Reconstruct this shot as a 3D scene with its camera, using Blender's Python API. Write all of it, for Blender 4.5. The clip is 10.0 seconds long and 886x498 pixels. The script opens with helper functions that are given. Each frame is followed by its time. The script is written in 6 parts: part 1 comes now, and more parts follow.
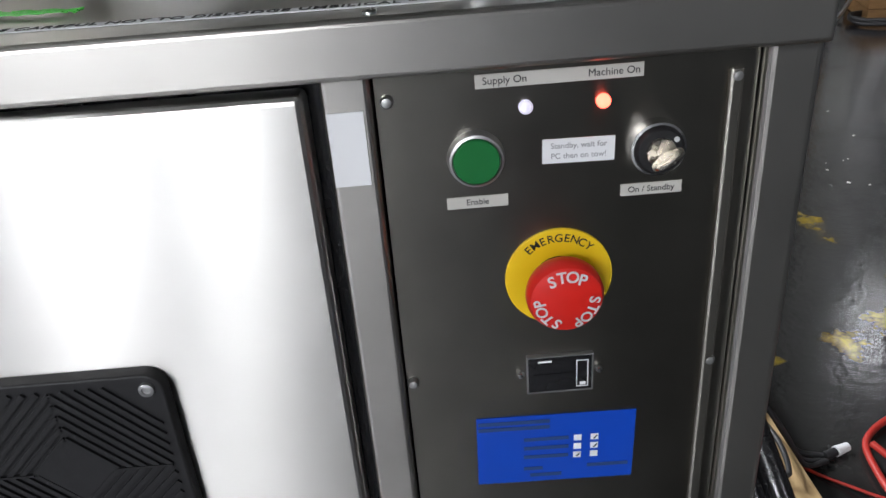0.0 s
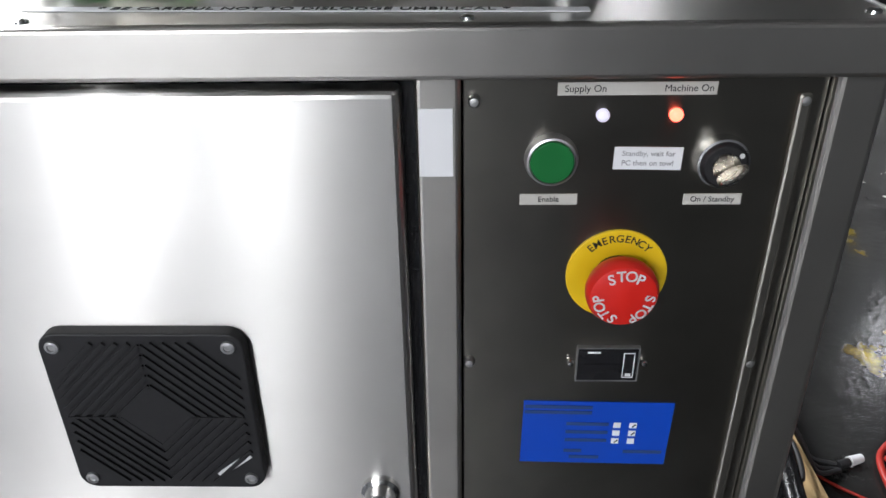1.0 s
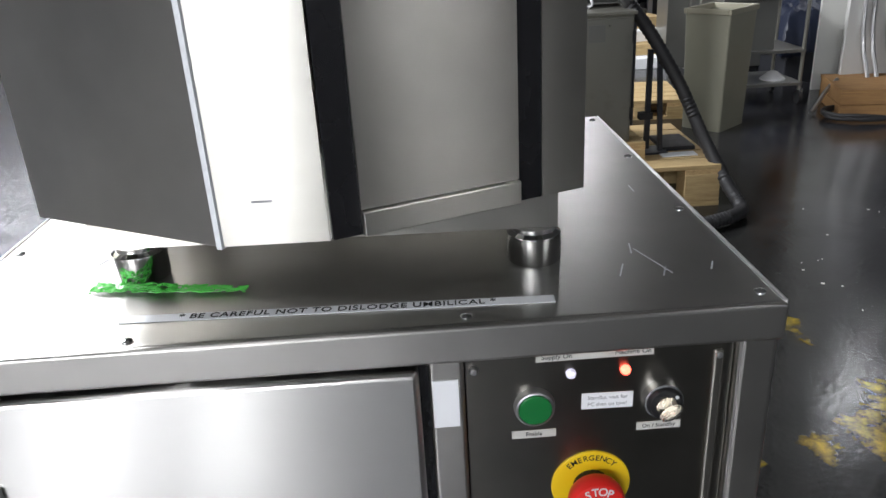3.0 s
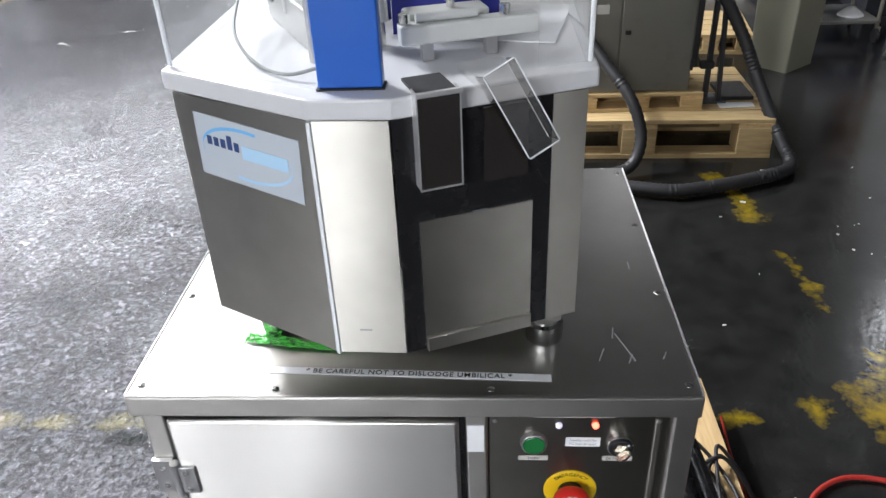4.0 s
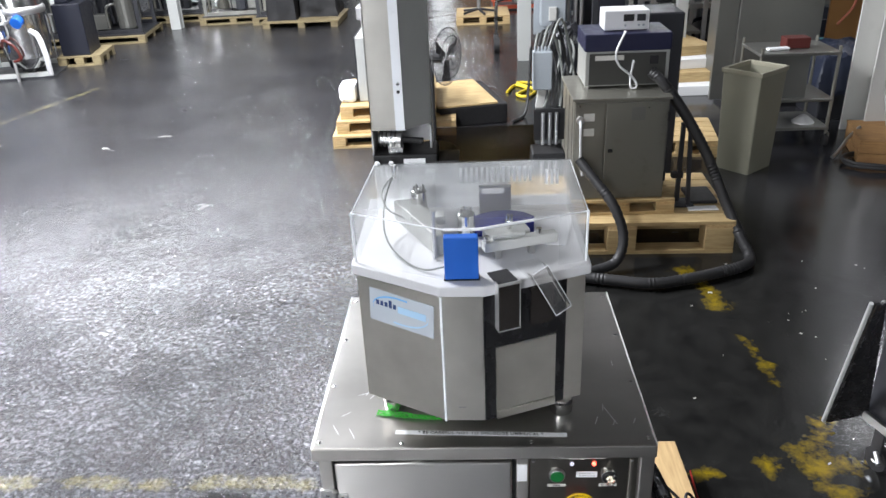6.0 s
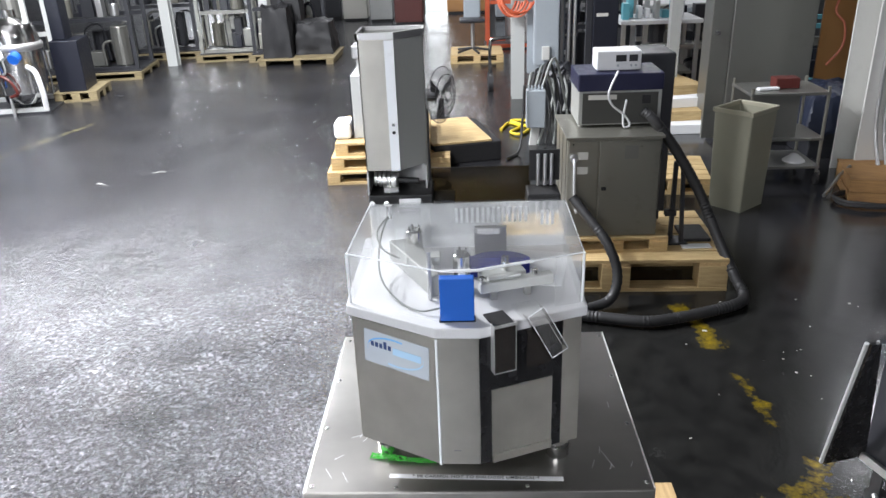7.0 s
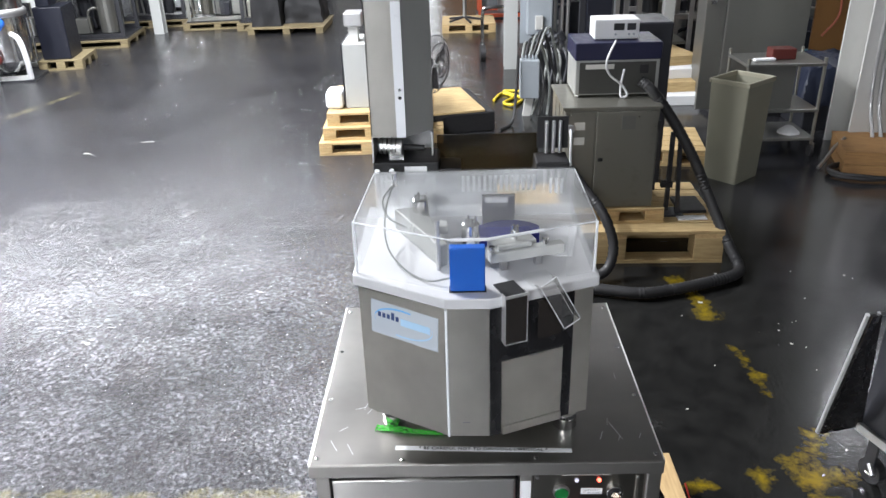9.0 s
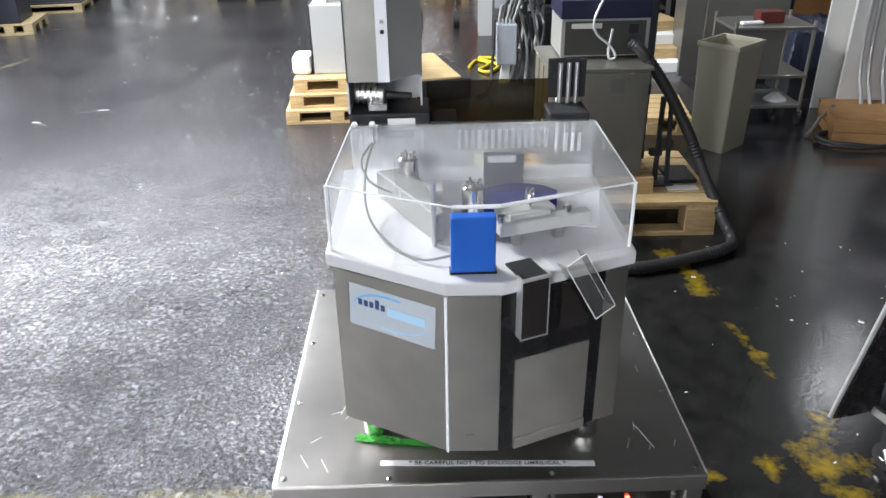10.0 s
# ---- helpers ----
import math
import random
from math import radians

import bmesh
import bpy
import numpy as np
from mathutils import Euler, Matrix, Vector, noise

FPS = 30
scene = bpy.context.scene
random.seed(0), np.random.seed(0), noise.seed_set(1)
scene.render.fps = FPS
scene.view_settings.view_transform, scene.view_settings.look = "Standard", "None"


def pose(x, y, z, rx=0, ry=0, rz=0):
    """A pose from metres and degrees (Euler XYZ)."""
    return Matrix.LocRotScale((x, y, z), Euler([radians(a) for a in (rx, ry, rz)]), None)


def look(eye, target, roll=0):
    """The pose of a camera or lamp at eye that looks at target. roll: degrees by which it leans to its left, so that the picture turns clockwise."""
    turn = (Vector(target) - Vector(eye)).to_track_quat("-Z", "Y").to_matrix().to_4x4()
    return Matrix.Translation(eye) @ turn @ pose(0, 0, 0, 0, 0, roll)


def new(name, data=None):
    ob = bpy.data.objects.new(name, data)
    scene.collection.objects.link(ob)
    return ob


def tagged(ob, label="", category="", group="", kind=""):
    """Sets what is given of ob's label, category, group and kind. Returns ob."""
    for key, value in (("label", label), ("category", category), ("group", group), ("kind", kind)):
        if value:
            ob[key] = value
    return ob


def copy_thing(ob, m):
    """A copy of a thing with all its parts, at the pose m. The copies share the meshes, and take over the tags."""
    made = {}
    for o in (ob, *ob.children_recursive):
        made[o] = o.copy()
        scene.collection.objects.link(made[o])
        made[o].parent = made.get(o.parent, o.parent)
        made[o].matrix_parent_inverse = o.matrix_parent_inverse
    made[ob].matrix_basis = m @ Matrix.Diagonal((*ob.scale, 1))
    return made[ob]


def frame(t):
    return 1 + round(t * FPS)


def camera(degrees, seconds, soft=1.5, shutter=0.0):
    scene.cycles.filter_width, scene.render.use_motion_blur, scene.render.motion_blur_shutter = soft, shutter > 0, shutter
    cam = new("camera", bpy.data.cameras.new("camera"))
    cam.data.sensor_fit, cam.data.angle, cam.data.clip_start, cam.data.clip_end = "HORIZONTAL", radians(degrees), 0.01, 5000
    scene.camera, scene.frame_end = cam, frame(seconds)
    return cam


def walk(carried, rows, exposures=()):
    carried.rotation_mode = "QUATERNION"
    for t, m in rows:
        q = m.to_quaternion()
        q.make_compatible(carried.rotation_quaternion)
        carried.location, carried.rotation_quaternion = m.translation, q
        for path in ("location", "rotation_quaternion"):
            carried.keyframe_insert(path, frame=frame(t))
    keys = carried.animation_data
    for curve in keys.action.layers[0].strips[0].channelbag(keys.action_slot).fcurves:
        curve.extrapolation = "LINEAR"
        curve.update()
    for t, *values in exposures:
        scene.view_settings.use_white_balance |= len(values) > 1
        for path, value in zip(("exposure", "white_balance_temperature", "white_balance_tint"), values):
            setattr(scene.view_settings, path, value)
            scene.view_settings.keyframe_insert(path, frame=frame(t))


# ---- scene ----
cam = camera(60.1, 10.0)
PATH = [
    (0, (0.1147, -0.3254, 1.0248), (0.121, 1.5414, 0.063), -4.6),
    (0.5, (0.1042, -0.3328, 1.0363), (0.0612, 1.5078, 0.0252), -2.1),
    (1, (0.0864, -0.3507, 1.0458), (0.0339, 1.489, 0.0357), -0.9),
    (1.5, (0.0769, -0.3632, 1.0511), (0.0171, 1.4711, 0.0315), -1.0),
    (2, (0.0654, -0.3727, 1.0794), (0.0076, 1.4658, 0.0661), -1.3),
    (2.5, (0.0612, -0.3863, 1.1351), (0.0696, 1.4984, 0.2089), -2.3),
    (3, (0.0622, -0.4168, 1.2149), (0.1189, 1.5131, 0.3896), -3.3),
    (3.2, (0.0727, -0.4472, 1.2663), (0.1053, 1.5016, 0.483), -4.4),
    (4.3, (0.0874, -0.6531, 1.618), (-0.0565, 1.0637, 0.4179), -2.1),
    (4.5, (0.0685, -0.7276, 1.68), (-0.0281, 0.9724, 0.4494), -3.2),
    (5, (0.0149, -0.9166, 1.7986), (-0.0523, 0.7708, 0.5492), -3.5),
    (5.5, (-0.0008, -1.0205, 1.8575), (-0.0995, 0.7813, 0.7833), -2.6),
    (6, (-0.0029, -1.0436, 1.8889), (-0.0932, 0.8432, 0.9712), -2.6),
    (6.2, (-0.0071, -1.0363, 1.8974), (-0.0953, 0.8674, 1.0153), -2.4),
    (7.5, (-0.006, -1.0332, 1.8932), (-0.068, 0.8957, 1.0657), -2.1),
    (8, (-0.0103, -1.0268, 1.8911), (-0.067, 0.8967, 1.05), -2.0),
    (8.5, (-0.0145, -1.0226, 1.8879), (-0.067, 0.8947, 1.0342), -2.1),
    (9, (-0.0407, -1.009, 1.8784), (-0.0817, 0.8883, 0.9775), -1.7),
    (9.5, (-0.0533, -0.9481, 1.8385), (-0.0659, 0.9451, 0.9313), -1.1),
    (10, (-0.0806, -0.7759, 1.763), (-0.0418, 1.0889, 0.7969), -1.0),
]
walk(cam, [(t, look(eye, target, roll)) for t, eye, target, roll in PATH], exposures=[(0, -0.12), (2.5, -0.12), (3.2, 0.0), (10, 0.0)])

# ---- world, lights, exposure ----
world = bpy.data.worlds.new("hall_air")
scene.world = world
world.use_nodes = True
world.node_tree.nodes["Background"].inputs[0].default_value = (0.9, 0.95, 1.0, 1)
world.node_tree.nodes["Background"].inputs[1].default_value = 0.15
scene.view_settings.exposure = 0.0

CEIL = 4.6
LAMPS = [  # x, y of the hall's fluorescent fittings under the ceiling, watts
    (-5.9, -7.6, 260), (-3.95, -7.6, 640), (-2.2, -7.6, 380), (-7.5, -4.0, 180), (4.8, -4.2, 105),
    (-2.9, 2.9, 480), (-4.4, 3.4, 420), (-3.6, 5.2, 480), (-5.2, 9.0, 85), (-2.4, 8.0, 200), (-1.0, 15.5, 260),
    (5.0, 7.5, 75), (2.6, 11.5, 110), (-8.5, 8.5, 55), (-7.8, 24.5, 600),
]
for lx, ly, watts in LAMPS:
    data = bpy.data.lights.new("tube_light", "AREA")
    data.shape, data.size, data.size_y, data.energy = "RECTANGLE", 0.3, 1.5, watts
    data.color = (0.95, 0.968, 1.02)
    lamp = new("tube_light", data)
    lamp.matrix_world = pose(lx, ly, CEIL - 0.31)


# ---- materials ----
def nodes_of(name):
    m = bpy.data.materials.new(name)
    m.use_nodes = True
    nt = m.node_tree
    return m, nt, nt.nodes["Principled BSDF"]


def link(nt, a, b):
    nt.links.new(a, b)


def ramp(nt, fac, stops):
    r = nt.nodes.new("ShaderNodeValToRGB")
    els = r.color_ramp.elements
    while len(els) < len(stops):
        els.new(0.5)
    for e, (p, c) in zip(els, stops):
        e.position = p
        e.color = (c, c, c, 1) if isinstance(c, (int, float)) else (*c, 1)
    link(nt, fac, r.inputs[0])
    return r.outputs[0]


def noise_tex(nt, coord, scale, detail=4.0, rough=0.55, stretch=None):
    n = nt.nodes.new("ShaderNodeTexNoise")
    n.inputs["Scale"].default_value, n.inputs["Detail"].default_value, n.inputs["Roughness"].default_value = scale, detail, rough
    if stretch:
        mp = nt.nodes.new("ShaderNodeMapping")
        mp.inputs["Scale"].default_value = stretch
        link(nt, coord, mp.inputs[0])
        coord = mp.outputs[0]
    link(nt, coord, n.inputs["Vector"])
    return n.outputs[0]


def coords(nt):
    return nt.nodes.new("ShaderNodeTexCoord").outputs["Object"]


def bump(nt, bsdf, height, strength=0.2, dist=0.002):
    b = nt.nodes.new("ShaderNodeBump")
    b.inputs["Strength"].default_value, b.inputs["Distance"].default_value = strength, dist
    link(nt, height, b.inputs["Height"])
    link(nt, b.outputs[0], bsdf.inputs["Normal"])


def plain(name, color, rough=0.5, metal=0.0, vary=0.12, scale=30.0, bumps=0.08, coat=0.0):
    """Painted, plastic or cast surface with mottling at two scales and fine relief."""
    m, nt, b = nodes_of(name)
    co = coords(nt)
    a, c = noise_tex(nt, co, scale, 5), noise_tex(nt, co, scale / 9, 3)
    mx = nt.nodes.new("ShaderNodeMath"); mx.operation = "ADD"
    link(nt, a, mx.inputs[0]); link(nt, c, mx.inputs[1])
    lo, hi = [max(0.0, v * (1 - vary)) for v in color], [min(1.0, v * (1 + vary)) for v in color]
    link(nt, ramp(nt, mx.outputs[0], [(0.3, lo), (0.9, hi)]), b.inputs["Base Color"])
    link(nt, ramp(nt, a, [(0.2, max(0.03, rough - 0.08)), (0.8, min(1, rough + 0.1))]), b.inputs["Roughness"])
    b.inputs["Metallic"].default_value = metal
    b.inputs["Coat Weight"].default_value = coat
    if bumps:
        bump(nt, b, a, bumps, 0.001)
    return m


def brushed(name, color, rough, aniso, grain=(4, 260, 260), rotation=0.0, stain=0.1, dents=0.0, marks=0.02):
    """Stainless steel, brushed along the object's x axis."""
    m, nt, b = nodes_of(name)
    co = coords(nt)
    g = noise_tex(nt, co, 6, 3, 0.6, grain)
    big = noise_tex(nt, co, 5, 4)
    lo, hi = [v * (1 - stain) for v in color], [min(1, v * (1 + stain)) for v in color]
    link(nt, ramp(nt, big, [(0.3, lo), (0.7, hi)]), b.inputs["Base Color"])
    mx = nt.nodes.new("ShaderNodeMath"); mx.operation = "MULTIPLY_ADD"
    link(nt, g, mx.inputs[0]); mx.inputs[1].default_value = marks * 1.5; mx.inputs[2].default_value = rough - 0.065
    my = nt.nodes.new("ShaderNodeMath"); my.operation = "MULTIPLY_ADD"
    link(nt, big, my.inputs[0]); my.inputs[1].default_value = 0.1; link(nt, mx.outputs[0], my.inputs[2])
    link(nt, my.outputs[0], b.inputs["Roughness"])
    b.inputs["Metallic"].default_value = 1.0
    b.inputs["Anisotropic"].default_value = aniso
    b.inputs["Anisotropic Rotation"].default_value = rotation
    tg = nt.nodes.new("ShaderNodeTangent"); tg.direction_type, tg.axis = "RADIAL", "Z"
    link(nt, tg.outputs[0], b.inputs["Tangent"])
    # fine brush marks over a slow oil-canning of the sheet
    wave = noise_tex(nt, co, 4.5, 2, 0.4)
    mz = nt.nodes.new("ShaderNodeMath"); mz.operation = "MULTIPLY_ADD"
    link(nt, wave, mz.inputs[0]); mz.inputs[1].default_value = dents; link(nt, g, mz.inputs[2])
    bump(nt, b, mz.outputs[0], marks, 0.0003)
    return m


def clear(name, tint=(0.995, 0.997, 0.997), gloss=0.06, haze=0.0):
    """Thin clear sheet: lets light through, gloss by Fresnel, a little milky haze."""
    m, nt, b = nodes_of(name)
    out = nt.nodes["Material Output"]
    tr = nt.nodes.new("ShaderNodeBsdfTransparent"); tr.inputs[0].default_value = (*tint, 1)
    gl = nt.nodes.new("ShaderNodeBsdfGlossy"); gl.inputs["Roughness"].default_value = gloss
    lw = nt.nodes.new("ShaderNodeLayerWeight"); lw.inputs[0].default_value = 0.5
    pw = nt.nodes.new("ShaderNodeMath"); pw.operation = "POWER"; pw.inputs[1].default_value = 4.5
    link(nt, lw.outputs["Facing"], pw.inputs[0])
    sc = nt.nodes.new("ShaderNodeMath"); sc.operation = "MULTIPLY_ADD"; sc.inputs[1].default_value = 0.8; sc.inputs[2].default_value = 0.03
    link(nt, pw.outputs[0], sc.inputs[0])
    mix = nt.nodes.new("ShaderNodeMixShader")
    link(nt, sc.outputs[0], mix.inputs[0]); link(nt, tr.outputs[0], mix.inputs[1]); link(nt, gl.outputs[0], mix.inputs[2])
    last = mix.outputs[0]
    if haze:
        b.inputs["Base Color"].default_value = (0.85, 0.87, 0.88, 1)
        b.inputs["Roughness"].default_value = 0.5
        m2 = nt.nodes.new("ShaderNodeMixShader")
        co = coords(nt)
        link(nt, ramp(nt, noise_tex(nt, co, 9, 3), [(0.3, haze * 0.6), (0.75, haze * 1.4)]), m2.inputs[0])
        link(nt, last, m2.inputs[1]); link(nt, b.outputs[0], m2.inputs[2])
        last = m2.outputs[0]
    link(nt, last, out.inputs[0])
    return m


def wood(name, light, dark, along="x", age=0.5):
    m, nt, b = nodes_of(name)
    co = coords(nt)
    st = {"x": (1.2, 14, 14), "y": (14, 1.2, 14), "z": (14, 14, 1.2)}[along]
    info = nt.nodes.new("ShaderNodeObjectInfo")
    shift = nt.nodes.new("ShaderNodeVectorMath"); shift.operation = "ADD"
    sc = nt.nodes.new("ShaderNodeVectorMath"); sc.operation = "SCALE"
    cv = nt.nodes.new("ShaderNodeCombineXYZ")
    for i in range(3):
        link(nt, info.outputs["Random"], cv.inputs[i])
    link(nt, cv.outputs[0], sc.inputs[0]); sc.inputs["Scale"].default_value = 7.0
    link(nt, co, shift.inputs[0]); link(nt, sc.outputs[0], shift.inputs[1])
    g = noise_tex(nt, shift.outputs[0], 6, 6, 0.6, st)
    k = noise_tex(nt, shift.outputs[0], 5, 3)
    mx = nt.nodes.new("ShaderNodeMix"); mx.data_type = "RGBA"
    link(nt, ramp(nt, g, [(0.3, dark), (0.65, light)]), mx.inputs[6])
    link(nt, ramp(nt, k, [(0.45, light), (0.75, [v * 0.55 for v in dark])]), mx.inputs[7])
    mx.inputs[0].default_value = 0.35 * age
    link(nt, mx.outputs[2], b.inputs["Base Color"])
    b.inputs["Roughness"].default_value = 0.75
    bump(nt, b, g, 0.3, 0.002)
    return m


def emit(name, color, strength):
    m, nt, b = nodes_of(name)
    b.inputs["Base Color"].default_value = (*color, 1)
    b.inputs["Emission Color"].default_value = (*color, 1)
    b.inputs["Emission Strength"].default_value = strength
    b.inputs["Roughness"].default_value = 0.25
    return m


def seg_mask(nt, co, ax, ay, bx, by, half, soft=0.02):
    """1 near the floor line from a to b, 0 elsewhere."""
    sep = nt.nodes.new("ShaderNodeSeparateXYZ"); link(nt, co, sep.inputs[0])
    L = math.hypot(bx - ax, by - ay); ux, uy = (bx - ax) / L, (by - ay) / L

    def lin(kx, ky, k0):
        a = nt.nodes.new("ShaderNodeMath"); a.operation = "MULTIPLY_ADD"
        link(nt, sep.outputs[0], a.inputs[0]); a.inputs[1].default_value = kx; a.inputs[2].default_value = k0
        c = nt.nodes.new("ShaderNodeMath"); c.operation = "MULTIPLY_ADD"
        link(nt, sep.outputs[1], c.inputs[0]); c.inputs[1].default_value = ky; link(nt, a.outputs[0], c.inputs[2])
        return c.outputs[0]

    def absr(v, lo, hi):
        a = nt.nodes.new("ShaderNodeMath"); a.operation = "ABSOLUTE"; link(nt, v, a.inputs[0])
        r = nt.nodes.new("ShaderNodeMapRange")
        r.inputs[1].default_value, r.inputs[2].default_value, r.inputs[3].default_value, r.inputs[4].default_value = lo, hi, 1, 0
        link(nt, a.outputs[0], r.inputs[0]); return r.outputs[0]

    mx, my = (ax + bx) / 2, (ay + by) / 2
    along = absr(lin(ux, uy, -(ux * mx + uy * my)), L / 2 - soft, L / 2 + soft)
    across = absr(lin(-uy, ux, -(-uy * mx + ux * my)), half - soft, half + soft)
    p = nt.nodes.new("ShaderNodeMath"); p.operation = "MULTIPLY"
    link(nt, along, p.inputs[0]); link(nt, across, p.inputs[1])
    return p.outputs[0]


def floor_material():
    """Old dark coated concrete: polished and wet-looking, chipped and pebbled, with worn yellow lane paint."""
    m, nt, b = nodes_of("dark_coated_concrete")
    co = coords(nt)
    fine, mid, big = noise_tex(nt, co, 70, 4, 0.6), noise_tex(nt, co, 9, 5, 0.6), noise_tex(nt, co, 0.9, 4, 0.6)
    vor = nt.nodes.new("ShaderNodeTexVoronoi"); vor.inputs["Scale"].default_value = 42; link(nt, co, vor.inputs["Vector"])
    base = nt.nodes.new("ShaderNodeMix"); base.data_type = "RGBA"; base.inputs[0].default_value = 0.5
    link(nt, ramp(nt, mid, [(0.3, (0.014, 0.014, 0.016)), (0.7, (0.034, 0.034, 0.038))]), base.inputs[6])
    link(nt, ramp(nt, big, [(0.35, (0.013, 0.013, 0.015)), (0.7, (0.042, 0.042, 0.046))]), base.inputs[7])
    # the open floor (left) is pebbled near the machine, its glints and reflected light painted as a paler colour; the
    # lane between the yellow lines is smoother and darker
    sx = nt.nodes.new("ShaderNodeSeparateXYZ"); link(nt, co, sx.inputs[0])

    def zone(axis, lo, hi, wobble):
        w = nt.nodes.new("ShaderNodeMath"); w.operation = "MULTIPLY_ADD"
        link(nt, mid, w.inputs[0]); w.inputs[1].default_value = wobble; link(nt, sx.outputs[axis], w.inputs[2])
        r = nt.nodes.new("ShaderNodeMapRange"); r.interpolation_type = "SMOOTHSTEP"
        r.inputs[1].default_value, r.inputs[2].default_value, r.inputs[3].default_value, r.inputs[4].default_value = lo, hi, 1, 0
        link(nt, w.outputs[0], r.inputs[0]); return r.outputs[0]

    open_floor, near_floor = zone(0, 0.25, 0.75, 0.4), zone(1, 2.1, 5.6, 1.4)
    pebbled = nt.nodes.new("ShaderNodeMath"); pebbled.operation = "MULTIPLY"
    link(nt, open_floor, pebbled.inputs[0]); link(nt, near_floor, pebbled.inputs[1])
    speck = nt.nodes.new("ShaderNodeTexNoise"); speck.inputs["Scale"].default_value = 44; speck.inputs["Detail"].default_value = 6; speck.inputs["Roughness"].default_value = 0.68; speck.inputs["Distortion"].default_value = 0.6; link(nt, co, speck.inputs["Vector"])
    glint_grit = nt.nodes.new("ShaderNodeMix"); glint_grit.data_type = "RGBA"
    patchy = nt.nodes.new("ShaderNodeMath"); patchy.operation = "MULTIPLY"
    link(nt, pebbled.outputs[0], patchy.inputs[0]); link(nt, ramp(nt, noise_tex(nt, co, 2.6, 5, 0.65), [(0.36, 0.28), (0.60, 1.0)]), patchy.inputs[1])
    # beyond the yellow line the coating is greyer and more polished again
    beyond = nt.nodes.new("ShaderNodeMath"); beyond.operation = "SUBTRACT"; beyond.inputs[0].default_value = 1.0
    link(nt, zone(0, 1.45, 2.3, 0.35), beyond.inputs[1])
    sheen = nt.nodes.new("ShaderNodeMath"); sheen.operation = "MAXIMUM"
    link(nt, open_floor, sheen.inputs[0]); link(nt, beyond.outputs[0], sheen.inputs[1])
    lane = nt.nodes.new("ShaderNodeMix"); lane.data_type = "RGBA"
    link(nt, sheen.outputs[0], lane.inputs[0]); link(nt, ramp(nt, mid, [(0.3, (0.007, 0.007, 0.007)), (0.7, (0.018, 0.018, 0.017))]), lane.inputs[6]); link(nt, base.outputs[2], lane.inputs[7])
    link(nt, patchy.outputs[0], glint_grit.inputs[0]); link(nt, lane.outputs[2], glint_grit.inputs[6])
    # pale specks: chipped aggregate, lightened further for glints and reflected light
    link(nt, ramp(nt, speck.outputs[0], [(0.34, (0.034, 0.034, 0.037)), (0.50, (0.095, 0.095, 0.104)), (0.70, (0.29, 0.29, 0.32))]), glint_grit.inputs[7])
    # scuffs of pale grey
    scuff = nt.nodes.new("ShaderNodeMix"); scuff.data_type = "RGBA"
    sm = nt.nodes.new("ShaderNodeMath"); sm.operation = "MULTIPLY"
    link(nt, ramp(nt, noise_tex(nt, co, 2.3, 6, 0.7), [(0.60, 0.0), (0.80, 0.16)]), sm.inputs[0])
    link(nt, ramp(nt, fine, [(0.45, 0.0), (0.6, 1.0)]), sm.inputs[1])
    link(nt, sm.outputs[0], scuff.inputs[0]); link(nt, glint_grit.outputs[2], scuff.inputs[6]); scuff.inputs[7].default_value = (0.3, 0.3, 0.3, 1)
    col = scuff.outputs[2]

    def paint(col, segs, colour, wear_lo, wear_hi, keep):
        tot = None
        for s in segs:
            k = seg_mask(nt, co, *s)
            if tot is None:
                tot = k
            else:
                a = nt.nodes.new("ShaderNodeMath"); a.operation = "MAXIMUM"; link(nt, tot, a.inputs[0]); link(nt, k, a.inputs[1]); tot = a.outputs[0]
        w = nt.nodes.new("ShaderNodeMath"); w.operation = "MULTIPLY"
        wn = nt.nodes.new("ShaderNodeMath"); wn.operation = "ADD"
        link(nt, noise_tex(nt, co, 5.0, 6, 0.7), wn.inputs[0])
        ws = nt.nodes.new("ShaderNodeMath"); ws.operation = "MULTIPLY"; link(nt, noise_tex(nt, co, 38, 4, 0.7), ws.inputs[0]); ws.inputs[1].default_value = 0.3
        link(nt, ws.outputs[0], wn.inputs[1])
        er = nt.nodes.new("ShaderNodeMath"); er.operation = "MULTIPLY_ADD"
        link(nt, tot, er.inputs[0]); er.inputs[1].default_value = 0.30; link(nt, wn.outputs[0], er.inputs[2])
        sh = nt.nodes.new("ShaderNodeMath"); sh.operation = "SUBTRACT"; link(nt, er.outputs[0], sh.inputs[0]); sh.inputs[1].default_value = 0.30
        any_ = nt.nodes.new("ShaderNodeMath"); any_.operation = "GREATER_THAN"; link(nt, tot, any_.inputs[0]); any_.inputs[1].default_value = 0.02
        link(nt, ramp(nt, sh.outputs[0], [(wear_lo, 0.0), (wear_hi, keep)]), w.inputs[0]); link(nt, any_.outputs[0], w.inputs[1])
        mx = nt.nodes.new("ShaderNodeMix"); mx.data_type = "RGBA"
        link(nt, w.outputs[0], mx.inputs[0]); link(nt, col, mx.inputs[6]); mx.inputs[7].default_value = (*colour, 1)
        return mx.outputs[2]

